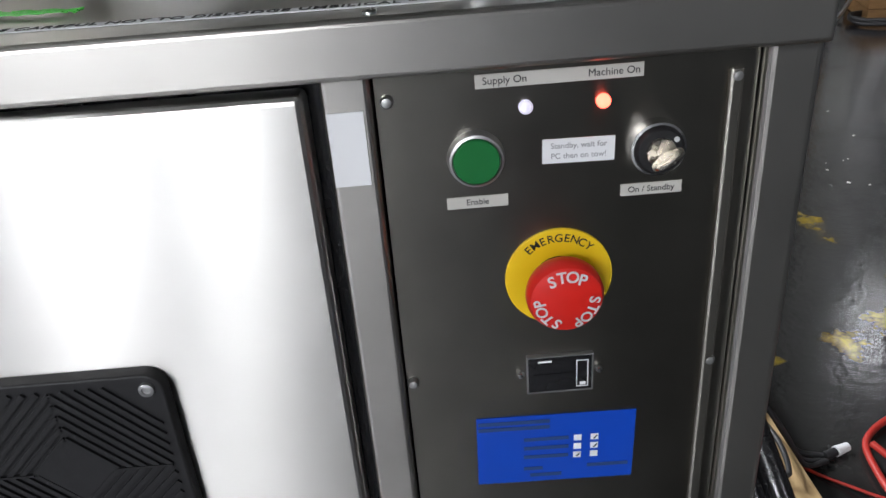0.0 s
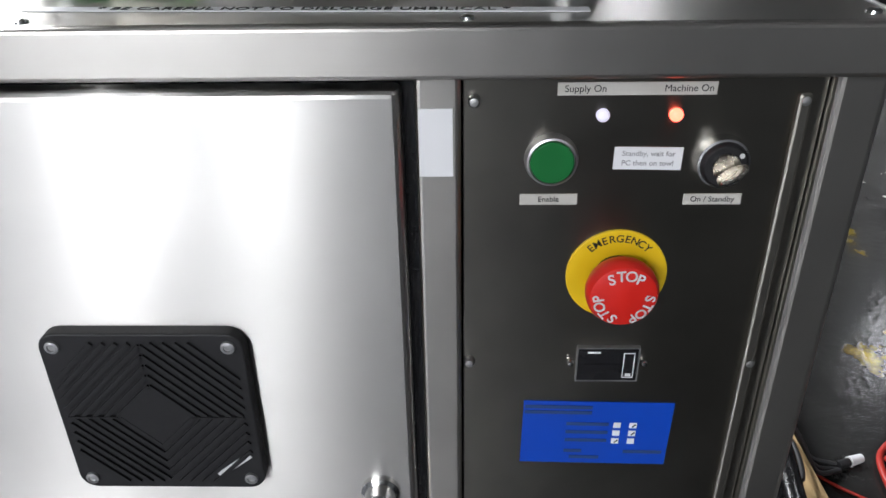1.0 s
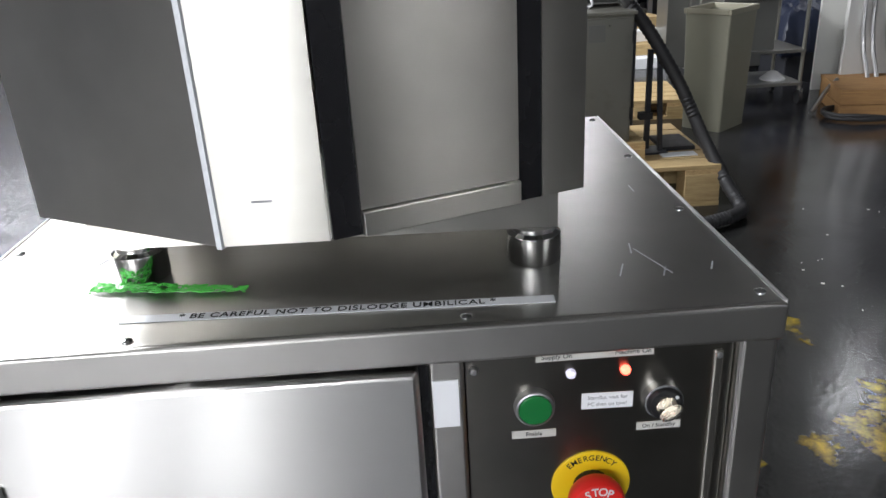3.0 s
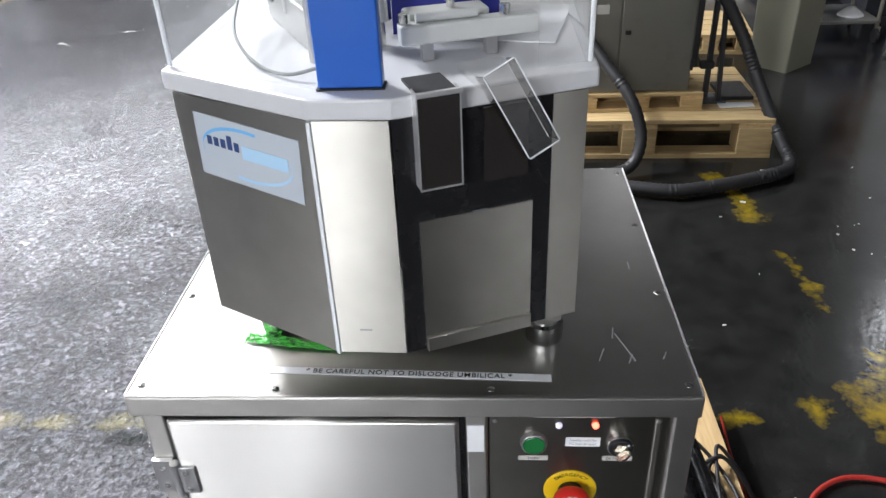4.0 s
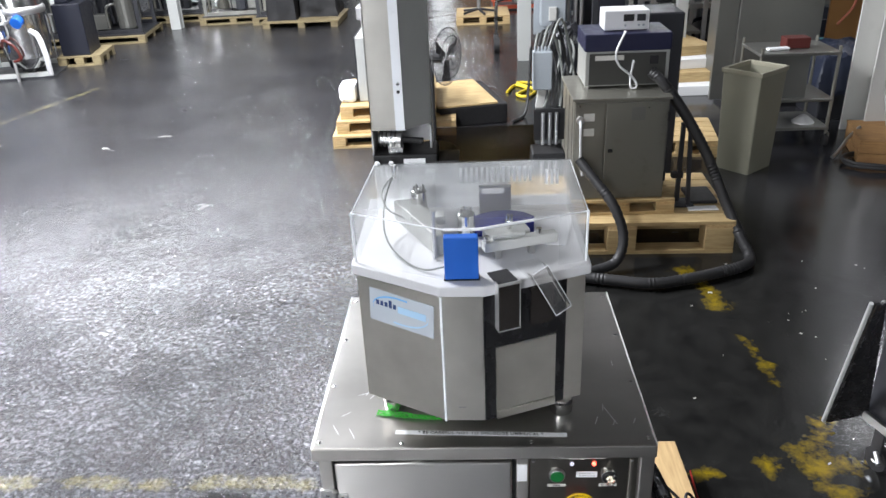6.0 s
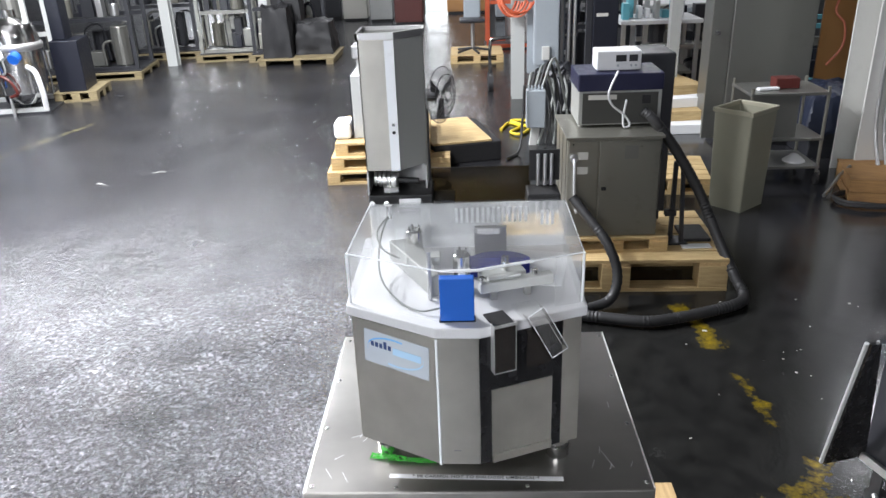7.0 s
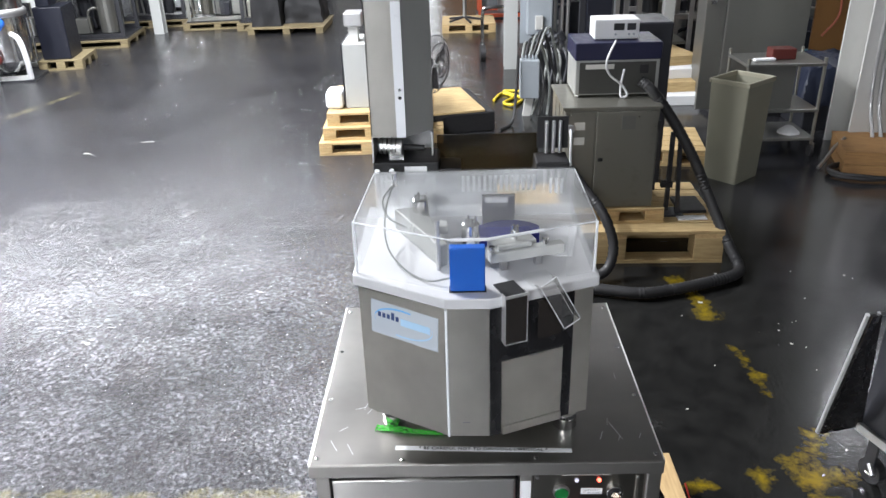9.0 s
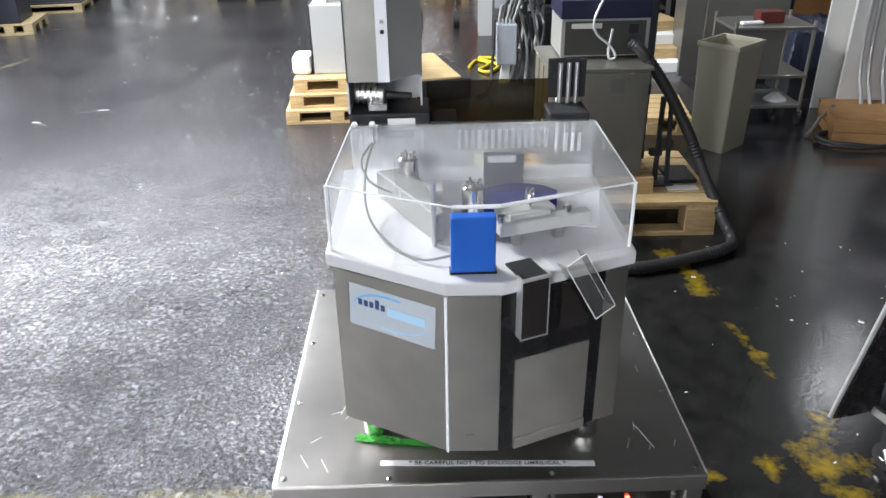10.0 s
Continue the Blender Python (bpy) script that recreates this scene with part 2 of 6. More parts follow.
    col = paint(col, [(1.10, 2.60, 1.15, 2.06, 0.07, 0.06), (1.17, 1.90, 1.20, 1.48, 0.04, 0.05), (0.70, 1.02, 0.85, 1.01, 0.035, 0.03), (0.95, 1.04, 1.03, 1.03, 0.07, 0.04),
                      (1.10, 1.07, 1.34, 1.11, 0.12, 0.07), (1.28, 1.36, 1.22, 1.12, 0.07, 0.06), (1.20, 1.00, 1.19, 0.85, 0.08, 0.06)],
                (0.30, 0.21, 0.004), 0.54, 0.76, 0.70)
    col = paint(col, [(-5.0, 1.06, -0.55, 0.99, 0.05, 0.03), (1.22, 0.86, 1.18, 0.45, 0.06, 0.05), (-4.42, 5.55, -4.0, 7.0, 0.04, 0.02)], (0.36, 0.32, 0.14), 0.56, 0.80, 0.5)
    col = paint(col, [(-2.85, 5.10, -2.45, 5.20, 0.03, 0.03), (-1.82, 2.02, -1.74, 1.99, 0.02, 0.02), (-3.05, 4.9, -2.9, 4.8, 0.03, 0.03)], (0.5, 0.5, 0.47), 0.62, 0.72, 0.7)
    col = paint(col, [(-0.97, 0.93, -0.78, 0.93, 0.03, 0.03)], (0.012, 0.012, 0.013), 0.4, 0.6, 0.9)
    link(nt, col, b.inputs["Base Color"])
    # smoother, wetter patches between pebbled ones
    link(nt, ramp(nt, noise_tex(nt, co, 2.4, 7, 0.66), [(0.30, 0.12), (0.52, 0.19), (0.74, 0.31)]), b.inputs["Roughness"])
    sl = nt.nodes.new("ShaderNodeMath"); sl.operation = "MULTIPLY_ADD"
    link(nt, sheen.outputs[0], sl.inputs[0]); sl.inputs[1].default_value = 0.50; sl.inputs[2].default_value = 0.40
    link(nt, sl.outputs[0], b.inputs["Specular IOR Level"])
    flakes = nt.nodes.new("ShaderNodeTexVoronoi"); flakes.feature = "F1"; flakes.inputs["Scale"].default_value = 50
    wob = nt.nodes.new("ShaderNodeVectorMath"); wob.operation = "MULTIPLY_ADD"
    nz = nt.nodes.new("ShaderNodeTexNoise"); nz.inputs["Scale"].default_value = 30; link(nt, co, nz.inputs["Vector"])
    link(nt, nz.outputs["Color"], wob.inputs[0]); wob.inputs[1].default_value = (0.02, 0.02, 0.02); link(nt, co, wob.inputs[2])
    link(nt, wob.outputs[0], flakes.inputs["Vector"])
    ra = nt.nodes.new("ShaderNodeMath"); ra.operation = "MULTIPLY_ADD"
    link(nt, open_floor, ra.inputs[0]); ra.inputs[1].default_value = 0.80; ra.inputs[2].default_value = 0.02
    rb = nt.nodes.new("ShaderNodeMath"); rb.operation = "MULTIPLY"
    link(nt, ramp(nt, noise_tex(nt, co, 0.55, 3), [(0.36, 0.55), (0.55, 1.0)]), rb.inputs[0]); link(nt, ra.outputs[0], rb.inputs[1])
    nf = nt.nodes.new("ShaderNodeMath"); nf.operation = "MULTIPLY_ADD"
    link(nt, near_floor, nf.inputs[0]); nf.inputs[1].default_value = 0.72; nf.inputs[2].default_value = 0.28
    rc = nt.nodes.new("ShaderNodeMath"); rc.operation = "MULTIPLY"
    link(nt, rb.outputs[0], rc.inputs[0]); link(nt, nf.outputs[0], rc.inputs[1])
    rough_area = rc.outputs[0]
    hs = nt.nodes.new("ShaderNodeMath"); hs.operation = "MULTIPLY_ADD"
    link(nt, flakes.outputs["Distance"], hs.inputs[0]); hs.inputs[1].default_value = 0.9; link(nt, fine, hs.inputs[2])
    h2 = nt.nodes.new("ShaderNodeMath"); h2.operation = "MULTIPLY"
    link(nt, hs.outputs[0], h2.inputs[0]); link(nt, rough_area, h2.inputs[1])
    a2 = nt.nodes.new("ShaderNodeMath"); a2.operation = "MULTIPLY_ADD"
    ml = nt.nodes.new("ShaderNodeMath"); ml.operation = "MULTIPLY_ADD"
    link(nt, open_floor, ml.inputs[0]); ml.inputs[1].default_value = 0.19; ml.inputs[2].default_value = 0.05
    link(nt, mid, a2.inputs[0]); link(nt, ml.outputs[0], a2.inputs[1]); link(nt, h2.outputs[0], a2.inputs[2])
    bump(nt, b, a2.outputs[0], 1.0, 0.017)
    return m


M_FLOOR = floor_material()
M_DOOR = brushed("brushed_door_steel", (0.68, 0.665, 0.635), 0.345, 1.0, rotation=0.25, stain=0.05, marks=0.003)
M_FRAME = brushed("frame_steel", (0.50, 0.485, 0.455), 0.38, 0.7, rotation=0.25, stain=0.16)
M_PANEL = brushed("satin_panel_steel", (0.25, 0.237, 0.210), 0.32, 0.85, rotation=0.25, stain=0.25, marks=0.003)
M_STRIP = brushed("dull_strip_steel", (0.30, 0.285, 0.255), 0.42, 0.7, rotation=0.25, stain=0.15)
M_TOP = brushed("worktop_steel", (0.42, 0.41, 0.39), 0.33, 0.0, stain=0.14, dents=60.0)
M_BODY = brushed("housing_steel", (0.60, 0.58, 0.525), 0.34, 1.0, rotation=0.25, stain=0.2, dents=200.0, marks=0.010)
M_CHROME = plain("polished_steel", (0.72, 0.72, 0.71), 0.14, 1.0, 0.05)
M_BRIGHT = plain("nickel_key", (0.46, 0.43, 0.38), 0.26, 1.0, 0.1)
M_SMOKECLEAR = plain("dark_gloss_sheet", (0.022, 0.019, 0.017), 0.06, 0.0, 0.1, 20, 0.0, 0.6)
M_DULL = plain("dull_aluminium", (0.5, 0.5, 0.5), 0.42, 1.0, 0.1)
M_BLACK = plain("black_plastic", (0.006, 0.006, 0.007), 0.6, 0, 0.3)
M_GLOSSBLACK = plain("black_gloss_trim", (0.010, 0.010, 0.011), 0.25, 0, 0.2)
M_RUBBER = plain("black_rubber", (0.016, 0.016, 0.017), 0.5, 0, 0.3, 60, 0.2)
M_WHITE = plain("white_plastic", (0.60, 0.605, 0.615), 0.38, 0, 0.03, 14, 0.03)
M_PAPER = plain("white_paper", (0.78, 0.79, 0.80), 0.7, 0, 0.04)
M_LABEL = plain("grey_label_tape", (0.50, 0.49, 0.45), 0.5, 0, 0.08)
M_INK = plain("black_ink", (0.015, 0.015, 0.016), 0.6, 0, 0.2)
M_GREY_INK = plain("grey_ink", (0.25, 0.25, 0.26), 0.6, 0, 0.2)
M_GREEN = plain("green_button_plastic", (0.006, 0.135, 0.03), 0.35, 0, 0.08)
M_YELLOW = plain("yellow_plate", (0.78, 0.52, 0.01), 0.45, 0, 0.05)
M_RED = plain("red_plastic", (0.62, 0.018, 0.012), 0.32, 0, 0.06)
M_BLUE = plain("blue_label", (0.002, 0.052, 0.42), 0.4, 0, 0.08)
M_BLUEBOX = plain("blue_enamel", (0.01, 0.10, 0.45), 0.35, 0, 0.06)
M_NAVY = plain("navy_enamel", (0.007, 0.008, 0.032), 0.4, 0, 0.1)
M_NAVYINK = plain("dark_blue_ink", (0.02, 0.05, 0.16), 0.5, 0, 0.1)
M_SKYINK = plain("sky_blue_ink", (0.16, 0.46, 0.78), 0.5, 0, 0.08)
M_PALEINK = plain("pale_blue_ink", (0.42, 0.64, 0.82), 0.5, 0, 0.06)
M_CLEAR = clear("clear_acrylic", haze=0.045)
M_CLEAR2 = clear("clean_clear_acrylic", haze=0.03)
M_LIP = plain("highlight_folded_steel", (0.82, 0.82, 0.81), 0.32, 0.75, 0.06)
M_EDGE = plain("acrylic_cut_edge", (0.80, 0.82, 0.84), 0.3, 0, 0.05)
M_SMOKE = clear("smoked_acrylic", (0.42, 0.36, 0.24), 0.25)
M_FROST = clear("frosted_rear_acrylic", haze=0.42)
# slight haze mixed in to imitate grey reflections on the chute's front
M_HAZY = clear("reflection_hazed_acrylic", (0.92, 0.91, 0.90), 0.06, haze=0.03)
M_TINT = clear("tinted_clear_acrylic", (0.80, 0.79, 0.78), 0.06)
M_ROLLED = plain("rolled_sheet_steel", (0.34, 0.345, 0.325), 0.45, 0.5, 0.1, 8)
M_MILKGREY = plain("grey_translucent_plastic", (0.28, 0.285, 0.27), 0.35, 0, 0.1)
M_MILK = plain("milky_plastic", (0.52, 0.53, 0.51), 0.4, 0, 0.05)
M_LEDW = emit("white_indicator", (0.85, 0.82, 1.0), 0.45)
M_LEDR = emit("red_indicator", (1.0, 0.10, 0.06), 7.0)
M_GREENTAPE = plain("green_plastic_film", (0.05, 0.36, 0.045), 0.32, 0, 0.4, 60, 0.5)
M_PINEX = wood("pale_pine_x", (0.54, 0.40, 0.20), (0.35, 0.235, 0.10), "x")
M_PINEY = wood("pale_pine_y", (0.62, 0.44, 0.22), (0.42, 0.27, 0.12), "y")
M_OLDWOOD = wood("brown_crate_wood", (0.34, 0.19, 0.07), (0.2, 0.10, 0.04), "x", 0.8)
M_GREYCAB = plain("grey_steel_cabinet", (0.23, 0.225, 0.195), 0.33, 0.75, 0.3, 14)
M_BIGCAB = plain("satin_cabinet_steel", (0.21, 0.21, 0.195), 0.34, 0.8, 0.25, 5)
M_BIN = plain("khaki_grey_plastic", (0.22, 0.215, 0.165), 0.5, 0, 0.08, 12)
M_BINTOP = plain("khaki_rim", (0.28, 0.265, 0.20), 0.5, 0, 0.08, 12)
M_COLUMN = plain("white_painted_steel", (0.36, 0.37, 0.36), 0.5, 0, 0.15, 7)
M_PILLAR = plain("grey_painted_steel", (0.50, 0.50, 0.48), 0.45, 0.2, 0.15, 7)
M_GREYBOX = plain("pale_grey_enamel", (0.28, 0.31, 0.335), 0.42, 0, 0.08)
M_DARKMACH = plain("dark_machine_paint", (0.02, 0.021, 0.025), 0.4, 0.2, 0.3, 9)
M_TARP = plain("blue_tarpaulin", (0.007, 0.011, 0.026), 0.5, 0, 0.3, 12, 0.6)
M_REDHOSE = plain("red_air_hose", (0.29, 0.018, 0.012), 0.4, 0, 0.1)
M_YCABLE = plain("yellow_cable", (0.6, 0.45, 0.02), 0.45, 0, 0.1)
M_GCABLE = plain("grey_cable", (0.18, 0.19, 0.18), 0.5, 0, 0.1)
M_WALL = plain("grey_hall_wall", (0.30, 0.31, 0.32), 0.7, 0, 0.15, 3)
M_CEIL = plain("dull_ceiling_sheet", (0.24, 0.24, 0.24), 0.8, 0, 0.15, 3)
M_AMBER = plain("amber_panel", (0.30, 0.15, 0.05), 0.4, 0, 0.25, 8)
M_ORANGE = plain("orange_cable", (0.45, 0.08, 0.03), 0.5, 0, 0.1)
M_DIRTYWOOD = wood("dirty_pallet_wood", (0.26, 0.21, 0.11), (0.12, 0.09, 0.05), "x", 0.9)
M_DAYLIGHT = emit("daylit_plastic_strip", (0.93, 0.97, 1.0), 3.2)
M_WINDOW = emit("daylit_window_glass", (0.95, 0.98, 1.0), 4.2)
M_FANDISH = plain("dusty_black_paint", (0.055, 0.055, 0.058), 0.4, 0.3, 0.3, 20)
M_DARKRED = plain("dark_red_enamel", (0.075, 0.012, 0.009), 0.45, 0, 0.15)
M_PINKHOSE = plain("faded_orange_hose", (0.55, 0.17, 0.10), 0.5, 0, 0.1)
M_BLACKNAVY = plain("black_navy_enamel", (0.004, 0.005, 0.011), 0.4, 0, 0.2)
M_TEAL = plain("teal_enamel", (0.10, 0.32, 0.38), 0.4, 0, 0.1)


# ---- mesh helpers ----
def box(bm, x0, x1, y0, y1, z0, z1, bev=0.0, seg=2, m=None):
    r = bmesh.ops.create_cube(bm, size=1.0)
    vs = r["verts"]
    for v in vs:
        v.co = Vector((x0 + (v.co.x + 0.5) * (x1 - x0), y0 + (v.co.y + 0.5) * (y1 - y0), z0 + (v.co.z + 0.5) * (z1 - z0)))
    if bev:
        es = list({e for v in vs for e in v.link_edges})
        out = bmesh.ops.bevel(bm, geom=es, offset=bev, segments=seg, profile=0.5, affect="EDGES")
        vs = list({v for f in out["faces"] for v in f.verts} | {v for v in vs if v.is_valid})
    if m is not None:
        bmesh.ops.transform(bm, matrix=m, verts=vs)
    return vs


def cyl(bm, p0, p1, r0, r1=None, seg=24, bev=0.0):
    p0, p1 = Vector(p0), Vector(p1)
    d = p1 - p0
    r = bmesh.ops.create_cone(bm, cap_ends=True, segments=seg, radius1=r0, radius2=r0 if r1 is None else r1, depth=d.length)
    vs = r["verts"]
    if bev:
        es = [e for e in {e for v in vs for e in v.link_edges} if any(len(f.verts) > 4 for f in e.link_faces)]
        out = bmesh.ops.bevel(bm, geom=es, offset=bev, segments=2, profile=0.5, affect="EDGES")
        vs = list({v for f in out["faces"] for v in f.verts} | {v for v in vs if v.is_valid})
    mat = Matrix.Translation((p0 + p1) / 2) @ d.to_track_quat("Z", "Y").to_matrix().to_4x4()
    bmesh.ops.transform(bm, matrix=mat, verts=vs)
    return vs


def prism(bm, poly, z0, z1, bev=0.0):
    lo = [bm.verts.new((x, y, z0)) for x, y in poly]
    hi = [bm.verts.new((x, y, z1)) for x, y in poly]
    n = len(poly)
    fs = [bm.faces.new(lo[::-1]), bm.faces.new(hi)] + [bm.faces.new((lo[i], lo[(i + 1) % n], hi[(i + 1) % n], hi[i])) for i in range(n)]
    bmesh.ops.recalc_face_normals(bm, faces=fs)
    if bev:
        bmesh.ops.bevel(bm, geom=list({e for f in fs for e in f.edges}), offset=bev, segments=2, profile=0.5, affect="EDGES")


def plate(bm, p, q, z0, z1, thick):
    """Upright sheet from plan point p to q, its thickness behind (to the left of p->q)."""
    p, q = Vector(p), Vector(q)
    n = Vector((-(q - p).y, (q - p).x)).normalized() * thick
    prism(bm, [tuple(p), tuple(q), tuple(q + n), tuple(p + n)], z0, z1)


def smooth_path(pts, steps=8):
    """Catmull-Rom through the given points."""
    P = [Vector(p) for p in pts]
    P = [P[0] * 2 - P[1]] + P + [P[-1] * 2 - P[-2]]
    out = []
    for i in range(1, len(P) - 2):
        a, b, c, d = P[i - 1 : i + 3]
        for k in range(steps):
            t = k / steps
            out.append(0.5 * ((2 * b) + (c - a) * t + (2 * a - 5 * b + 4 * c - d) * t * t + (3 * b - a - 3 * c + d) * t ** 3))
    return out + [P[-2]]


def tube(bm, pts, r, seg=8, steps=8, ribs=0.0):
    path = smooth_path(pts, steps)
    if ribs:  # corrugations every 'ribs' metres
        fine, acc = [path[0]], 0.0
        for a, b in zip(path, path[1:]):
            n = max(1, int((b - a).length / (ribs / 2)))
            fine += [a.lerp(b, k / n) for k in range(1, n + 1)]
        path = fine
    rings, up = [], Vector((0.13, 0.21, 1))
    for i, p in enumerate(path):
        d = (path[min(i + 1, len(path) - 1)] - path[max(i - 1, 0)]).normalized()
        s = d.cross(up)
        s = (s if s.length > 1e-4 else d.cross(Vector((1, 0, 0)))).normalized()
        u = s.cross(d)
        rr = r * (0.88 if ribs and i % 2 else 1.0)
        rings.append([bm.verts.new(p + (s * math.cos(a) + u * math.sin(a)) * rr) for a in [2 * math.pi * k / seg for k in range(seg)]])
    for A, B in zip(rings, rings[1:]):
        for k in range(seg):
            f = bm.faces.new((A[k], A[(k + 1) % seg], B[(k + 1) % seg], B[k]))
            f.smooth = True
    bm.faces.new(rings[0]); bm.faces.new(rings[-1][::-1])


def lathe(bm, profile, seg=32, m=None):
    """Turned shape: (radius, height) pairs round the z axis."""
    rings = [[bm.verts.new((r * math.cos(2 * math.pi * k / seg), r * math.sin(2 * math.pi * k / seg), z)) for k in range(seg)] for r, z in profile]
    fs = []
    for A, B in zip(rings, rings[1:]):
        for k in range(seg):
            f = bm.faces.new((A[k], A[(k + 1) % seg], B[(k + 1) % seg], B[k])); f.smooth = True; fs.append(f)
    fs += [bm.faces.new(rings[0][::-1]), bm.faces.new(rings[-1])]
    vs = [v for r in rings for v in r]
    if m is not None:
        bmesh.ops.transform(bm, matrix=m, verts=vs)


def thing(name, label, category, group="", kind="", at=(0, 0, 0), rz=0.0):
    e = new(name)
    e.empty_display_size = 0.05
    e.matrix_world = pose(*at, 0, 0, rz)
    return tagged(e, label, category, group, kind)


def mesh_of(name, bm):
    bmesh.ops.recalc_face_normals(bm, faces=bm.faces[:])
    me = bpy.data.meshes.new(name)
    bm.to_mesh(me)
    bm.free()
    if any(p.use_smooth for p in me.polygons):
        me.set_sharp_from_angle(angle=radians(38))
    return me


def part(name, bm, material, parent, label="", m=None):
    me = bm if isinstance(bm, bpy.types.Mesh) else mesh_of(name, bm)
    if not me.materials:
        me.materials.append(material)
    ob = new(name, me)
    ob.parent = parent
    if m is not None:
        ob.matrix_basis = m
    if label:
        ob["label"] = label
    return ob


def solo(name, bm, material, label, category, group="", kind="", m=None):
    me = mesh_of(name, bm)
    me.materials.append(material)
    ob = new(name, me)
    if m is not None:
        ob.matrix_world = m
    return tagged(ob, label, category, group, kind)


def B(*a, **k):
    bm = bmesh.new(); box(bm, *a, **k); return bm


def C(*a, **k):
    bm = bmesh.new(); cyl(bm, *a, **k); return bm


def T(*a, **k):
    bm = bmesh.new(); tube(bm, *a, **k); return bm


def letters(text, size, spacing=1.0, bold=0.0):
    """Flat mesh of the built-in font, centred on its origin, in the xy plane."""
    cu = bpy.data.curves.new("text", "FONT")
    cu.body, cu.size, cu.align_x, cu.align_y, cu.space_character = text, size, "CENTER", "CENTER", spacing
    cu.extrude, cu.offset = 0.00012, bold
    ob = bpy.data.objects.new("text", cu)
    me = bpy.data.meshes.new_from_object(ob)
    bpy.data.objects.remove(ob)
    return me


def face_front(x, y, z, roll=0.0):
    """Pose of a flat thing whose normal looks to -y: its x stays x and its y goes up."""
    return Matrix.Translation((x, y, z)) @ Matrix.Rotation(radians(90), 4, "X") @ Matrix.Rotation(radians(roll), 4, "Z")


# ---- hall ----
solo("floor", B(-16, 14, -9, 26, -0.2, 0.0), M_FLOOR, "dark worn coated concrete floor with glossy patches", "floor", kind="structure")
for nm, a in (("wall_north", (-16, 14, 26, 26.3, 0, CEIL)), ("wall_south", (-16, 14, -9.3, -9, 0, CEIL)),
              ("wall_west", (-16.3, -16, -9.3, 26.3, 0, CEIL)), ("wall_east", (14, 14.3, -9.3, 26.3, 0, CEIL))):
    solo(nm, B(*a), M_WALL, "plain grey painted hall wall", "wall", kind="structure")
bm = B(-16.3, 14.3, -9.3, 26.3, CEIL, CEIL + 0.2)
for k in range(9):
    box(bm, -16, 14, -8 + k * 4, -7.8 + k * 4, CEIL - 0.22, CEIL - 0.001)
solo("ceiling", bm, M_CEIL, "dull sheet ceiling with beams", "ceiling", kind="structure")
lamp_body = thing("ceiling_light", "fluorescent batten fitting under the hall ceiling", "ceiling light", "hall lights", at=(LAMPS[0][0], LAMPS[0][1], CEIL))
part("housing", B(-0.17, 0.17, -0.77, 0.77, -0.30, -0.22, bev=0.01), M_COLUMN, lamp_body)
part("bracket", B(-0.03, 0.03, -0.5, 0.5, -0.2195, -0.001), M_PILLAR, lamp_body)
for lx, ly, w in LAMPS[1:]:
    copy_thing(lamp_body, pose(lx, ly, CEIL))

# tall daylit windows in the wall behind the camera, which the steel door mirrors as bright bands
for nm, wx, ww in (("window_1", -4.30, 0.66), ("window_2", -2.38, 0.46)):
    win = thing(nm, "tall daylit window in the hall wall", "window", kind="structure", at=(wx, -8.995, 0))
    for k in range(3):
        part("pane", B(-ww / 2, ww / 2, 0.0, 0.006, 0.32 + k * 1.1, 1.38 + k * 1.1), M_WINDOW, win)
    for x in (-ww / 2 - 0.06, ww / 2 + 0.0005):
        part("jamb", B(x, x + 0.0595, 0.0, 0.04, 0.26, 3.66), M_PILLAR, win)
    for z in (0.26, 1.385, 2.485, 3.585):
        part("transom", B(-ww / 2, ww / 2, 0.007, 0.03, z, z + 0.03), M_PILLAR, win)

# ---- machine cabinet ----
TOP = 1.003
BASE = 0.20
cab = thing("machine_cabinet", "stainless steel machine cabinet with hinged door on a wooden skid", "machine cabinet")
XL, XR, YB = -0.290, 0.2975, 0.525
# open tubular frame
part("front_post", B(XL, -0.266, 0.0, 0.03, BASE, 0.978, bev=0.002), M_FRAME, cab)
part("front_post", B(0.0575, 0.0815, 0.0, 0.03, BASE, 0.978, bev=0.003, seg=3), M_FRAME, cab)
part("front_post", B(0.2720, 0.2990, 0.0, 0.03, BASE, 0.978, bev=0.004, seg=3), M_FRAME, cab)
part("top_rail", B(XL, XR, 0.002, 0.03, 0.9785, TOP - 0.0065, bev=0.002), M_FRAME, cab)
part("bottom_rail", B(-0.2655, 0.2665, 0.002, 0.03, BASE, BASE + 0.04, bev=0.002), M_FRAME, cab)
part("side_panel", B(XL, XL + 0.0025, 0.031, YB, BASE, TOP - 0.004), M_PANEL, cab)
part("side_panel", B(XR - 0.0025, XR, 0.031, YB, BASE, TOP - 0.004), M_PANEL, cab)
part("back_panel", B(XL + 0.003, XR - 0.003, YB - 0.003, YB, BASE, TOP - 0.004), M_PANEL, cab)
part("floor_pan", B(XL + 0.003, XR - 0.003, 0.031, YB - 0.004, BASE, BASE + 0.004), M_PANEL, cab)
bm = B(-0.2975, 0.2975, -0.0035, 0.53, TOP - 0.006, TOP, bev=0.002, seg=3)
top = part("worktop", bm, M_TOP, cab, "satin steel worktop with light scratches")
# the lips are paler than the worktop: the rounded edge's highlight is in their colour
for x in (-0.2998, 0.2977):
    part("edge_lip", B(x, x + 0.0021, -0.003, 0.529, TOP - 0.022, TOP + 0.0009, bev=0.0009), M_LIP, top, "folded edge with its highlight put into a pale colour")
